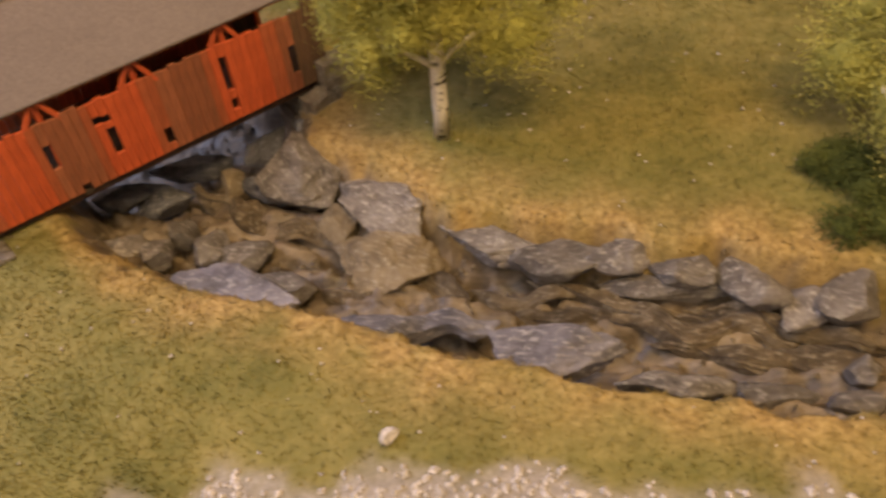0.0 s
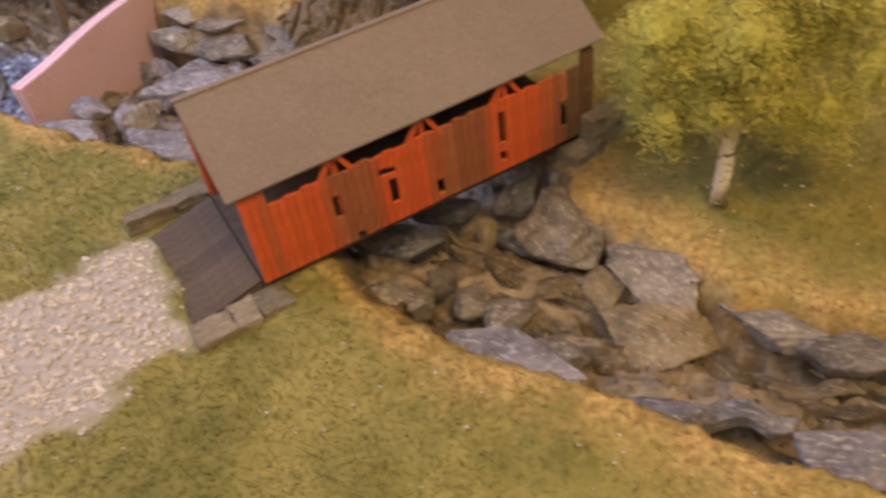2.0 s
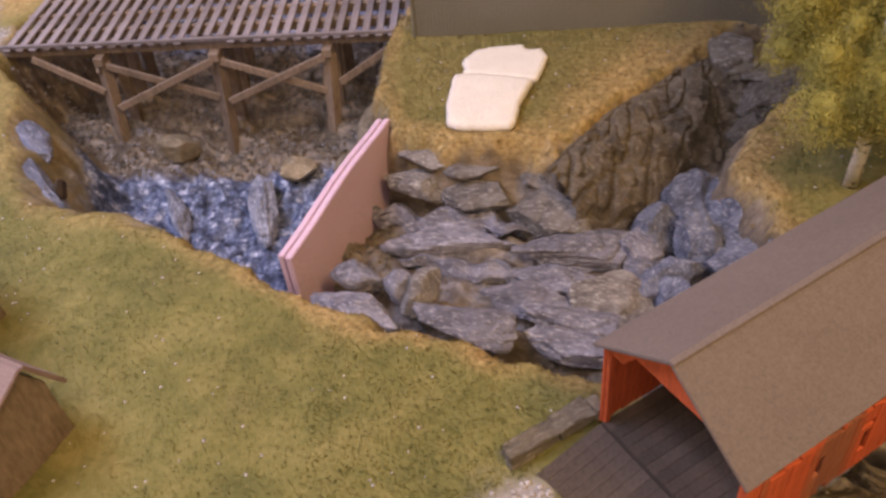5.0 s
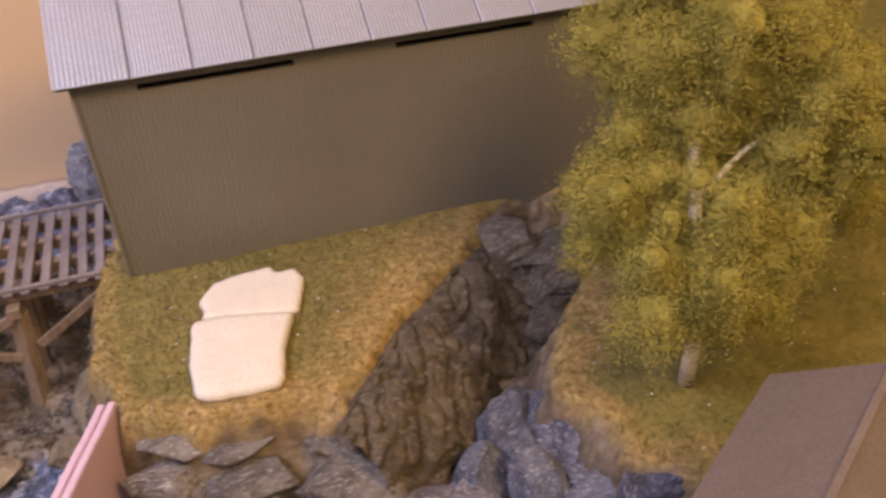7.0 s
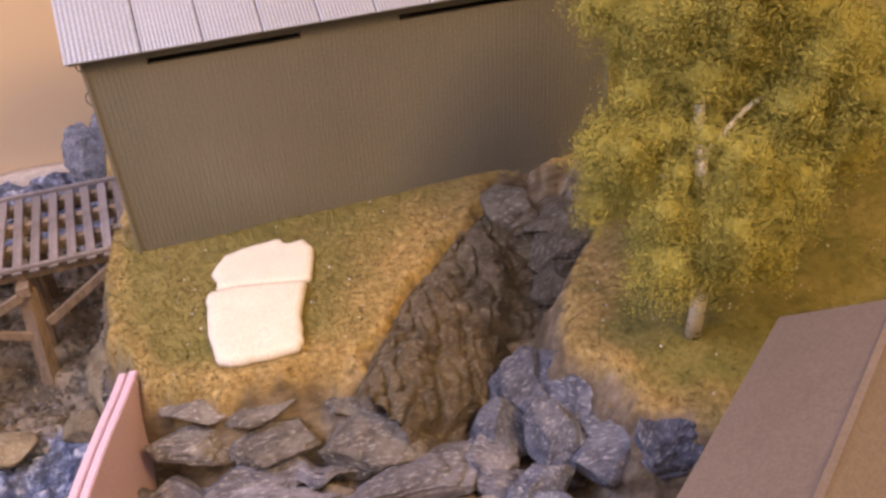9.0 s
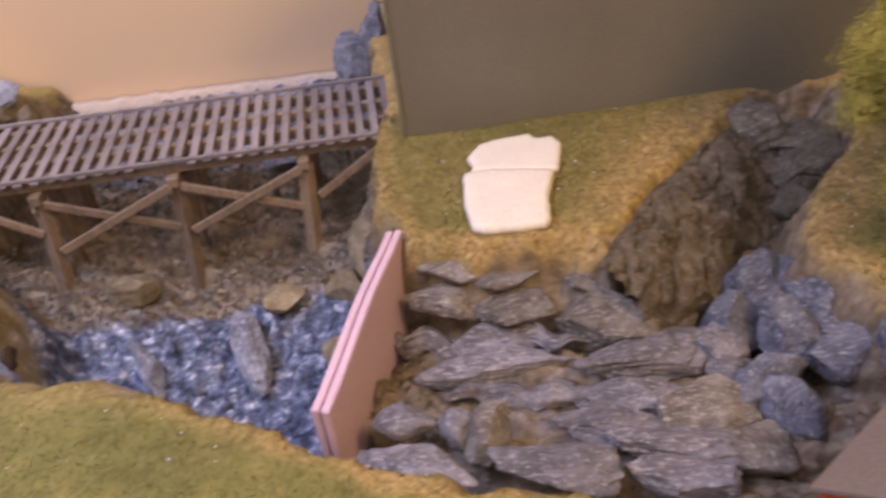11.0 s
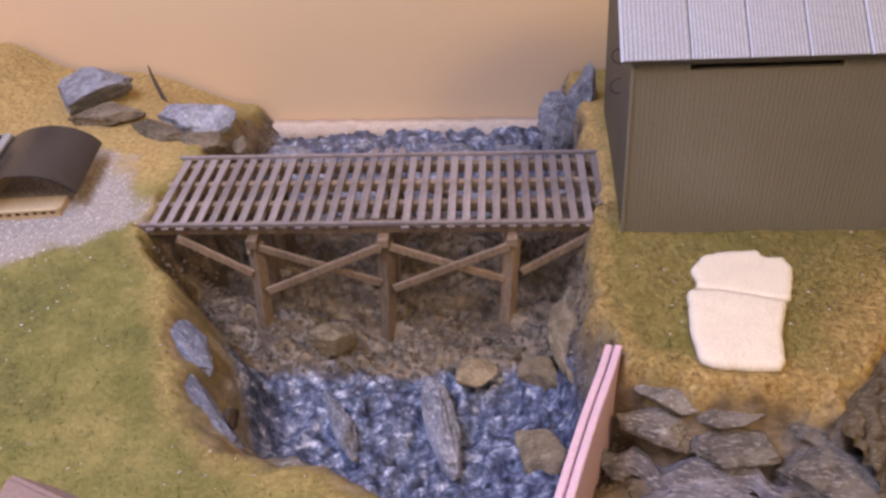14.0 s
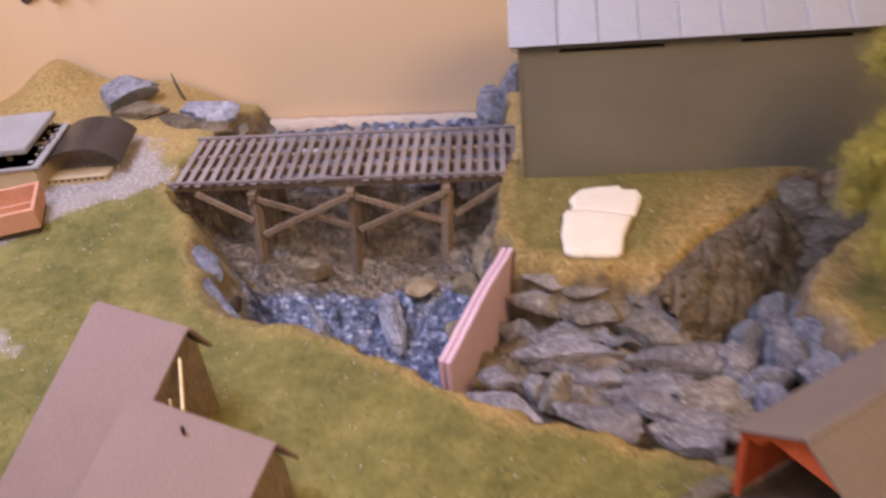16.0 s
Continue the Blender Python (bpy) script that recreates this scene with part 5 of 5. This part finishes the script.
def build_vault():
    t = thing("arched_roof", pose(-0.106, 0.024, 0.205, 0, 0, 7), "loose black curved sheet roof resting on a cream card box", "roof section")
    bm = bmesh.new()
    n, R, D = 18, 0.046, 0.082
    rows = []
    for i in range(n + 1):
        a = math.radians(152 - 134 * i / n)
        row = []
        for r in (R, R - 0.0016):
            for y in (0, D):
                row.append(bm.verts.new((r * math.cos(a) * 0.98, y, r * math.sin(a) * 0.68 - 0.002)))
        rows.append(row)
    for p, q in zip(rows, rows[1:]):
        bm.faces.new((p[0], q[0], q[1], p[1]))
        bm.faces.new((p[2], p[3], q[3], q[2]))
        bm.faces.new((p[0], p[2], q[2], q[0]))
        bm.faces.new((p[1], q[1], q[3], p[3]))
    for r in (rows[0], rows[-1]):
        bm.faces.new((r[0], r[1], r[3], r[2]))
    bmesh.ops.recalc_face_normals(bm, faces=bm.faces)
    part("sheet", bm, BLACK, t, smooth=False)
    box = thing("card_box", pose(-0.128, 0.030, 0.190, 0, 0, 3), "long cream card box with a row of dark slots", "box")
    part("body", block(0.098, 0.022, 0.013, 0.0006), CREAM, box)
    part("lip", block(0.098, 0.003, 0.0022, 0.0004, 1, Matrix.Translation((0, -0.0112, 0.013))), CREAM, box)
    data = mesh_from("slot", *(lambda v, f: (v, f))([(-0.0016, -0.0003, 0), (0.0016, -0.0003, 0), (0.0016, -0.0003, 0.002), (-0.0016, -0.0003, 0.002), (-0.0016, 0.001, 0), (0.0016, 0.001, 0), (0.0016, 0.001, 0.002), (-0.0016, 0.001, 0.002)], [(0, 1, 2, 3), (4, 7, 6, 5), (0, 4, 5, 1), (2, 6, 7, 3), (1, 5, 6, 2), (0, 3, 7, 4)]), TWIG)
    for i in range(13):
        piece("slot", data, box, Matrix.Translation((-0.043 + i * 0.0072, -0.0111, 0.0098)))


build_vault()


def build_flat_part():
    t = thing("building_section", pose(-0.196, 0.046, 0.190, 0, 0, 6), "unfinished building section with pale grey flat roof and rubble", "building")
    part("wall", block(0.10, 0.10, 0.040, 0.001), CREAM, t)
    part("roof", block(0.106, 0.094, 0.006, 0.001, 2, Matrix.Translation((-0.008, 0.006, 0.050))), GREY_CARD, t)
    part("ledge", block(0.104, 0.104, 0.004, 0.0008, 1, Matrix.Translation((0.004, 0, 0.036))), GREY_CARD, t)
    for x in (-0.05, -0.015, 0.02):
        part("post", block(0.005, 0.005, 0.012, 0.0005, 1, Matrix.Translation((x, -0.03, 0.039))), TIMBER, t)
    rng = random.Random(6)
    for i in range(16):
        m = Matrix.Translation((rng.uniform(0.036, 0.052), rng.uniform(-0.045, 0.048), 0.0402)) @ Euler((rng.uniform(-0.3, 0.3), 0, rng.uniform(0, 3))).to_matrix().to_4x4()
        part("scrap", block(rng.uniform(0.003, 0.009), 0.003, 0.0025, 0.0004, 1, m), random.Random(i).choice([TIMBER, GREY_CARD, TWIG]), t)


build_flat_part()


def build_open_box():
    t = thing("open_box", pose(-0.152, -0.062, 0.193, 0, 0, 20), "open salmon brick-coloured box on a dark base", "box")
    part("base", block(0.074, 0.056, 0.010, 0.001), TWIG, t)
    part("floor", block(0.072, 0.054, 0.002, 0.0004, 1, Matrix.Translation((0, 0, 0.0102))), SALMON, t)
    for sx, sy, x, y in ((0.078, 0.004, 0, -0.028), (0.078, 0.004, 0, 0.028), (0.004, 0.052, -0.037, 0), (0.004, 0.052, 0.037, 0)):
        w = part("side", block(sx, sy, 0.021, 0.0006, 1, Matrix.Translation((x, y, 0.0104))), SALMON, t)
    for y in (-0.015, 0, 0.015):
        part("rib", block(0.068, 0.003, 0.006, 0.0005, 1, Matrix.Translation((0, y, 0.0123))), SALMON, t)


build_open_box()

# ---- house with mauve brown roof ----


def build_house():
    t = thing("house", pose(0.064, -0.296, 0.195, 0, 0, -23.5), "small house with mauve brown roof and a lower wing", "house")
    # Local x runs along the ridges; local -y runs down the slopes, away from the pond.

    def wing(x0, x1, y0, depth, top, drop):
        slope = math.atan2(drop, depth)
        span = math.hypot(drop, depth)
        bm = slab([(0, -span), (x1 - x0, -span), (x1 - x0, 0), (0, 0)], 0.0022, 0.0005)
        part("roof", bm, HOUSE_ROOF, t, at=Matrix.Translation((x0, y0, top)) @ Matrix.Rotation(slope, 4, "X"))
        back = slab([(0, 0), (x1 - x0, 0), (x1 - x0, 0.030), (0, 0.030)], 0.0022, 0.0005)
        part("roof", back, HOUSE_ROOF, t, at=Matrix.Translation((x0, y0 - 0.0006, top + 0.0004)) @ Matrix.Rotation(math.radians(-62), 4, "X"))
        bm = bmesh.new()
        side = [(y0 + 0.008, -0.012), (y0 + 0.008, top - 0.020), (y0 - 0.001, top - 0.003), (y0 - depth + 0.006, top - drop - 0.0005), (y0 - depth + 0.006, -0.012)]
        fa = bm.faces.new([bm.verts.new((x0 + 0.006, y, z)) for y, z in side])
        r = bmesh.ops.extrude_face_region(bm, geom=[fa])
        bmesh.ops.translate(bm, verts=[q for q in r["geom"] if isinstance(q, bmesh.types.BMVert)], vec=(x1 - x0 - 0.012, 0, 0))
        bmesh.ops.recalc_face_normals(bm, faces=bm.faces)
        part("wall", bm, TIMBER, t)

    wing(0.0, 0.0835, 0.0, 0.130, 0.080, 0.075)
    wing(0.070, 0.182, -0.047, 0.085, 0.060, 0.040)
    part("bargeboard", beam((0.0860, -0.016, 0.069), (0.1120, -0.046, 0.061), 0.002, 0.0042), PALE_WOOD, t, "pale bare wood strip")
    part("gable_post", beam((0.0900, -0.040, 0.040), (0.0900, -0.036, 0.054), 0.0018, 0.0018), PALE_WOOD, t)
    part("vent_pipe", beam((0.122, -0.058, 0.050), (0.122, -0.058, 0.064), 0.002, 0.002), TWIG, t)


build_house()

# ---- twig and hanging trim ----


def build_twig():
    ob = part("twig", limb([(-0.070, 0.235, 0.228), (-0.064, 0.225, 0.218), (-0.052, 0.208, 0.206), (-0.046, 0.202, 0.204)], (0.0006, 0.0018, 0.0022, 0.0006), 7), TWIG, smooth=True)
    tagged(ob, "short dark twig lying on the sandy bank", "twig")


build_twig()

for k, (x, w) in enumerate(((-0.252, 0.030), (-0.214, 0.024), (-0.176, 0.018))):
    bm = slab([(-w / 2, 0.05), (-w / 2, 0.008), (-w / 5, 0.003), (0, 0), (w / 4, 0.005), (w / 2, 0.010), (w / 2, 0.05)], 0.0015, 0.0003)
    ob = part("hanging_trim", bm, TRIM_CLOTH)
    ob.matrix_world = Matrix.Translation((x, 0.290, 0.311 + 0.004 * k)) @ Matrix.Rotation(math.radians(90), 4, "X")
    tagged(ob, "dark brown pointed trim hanging before the backdrop", "trim", "pointed trims")
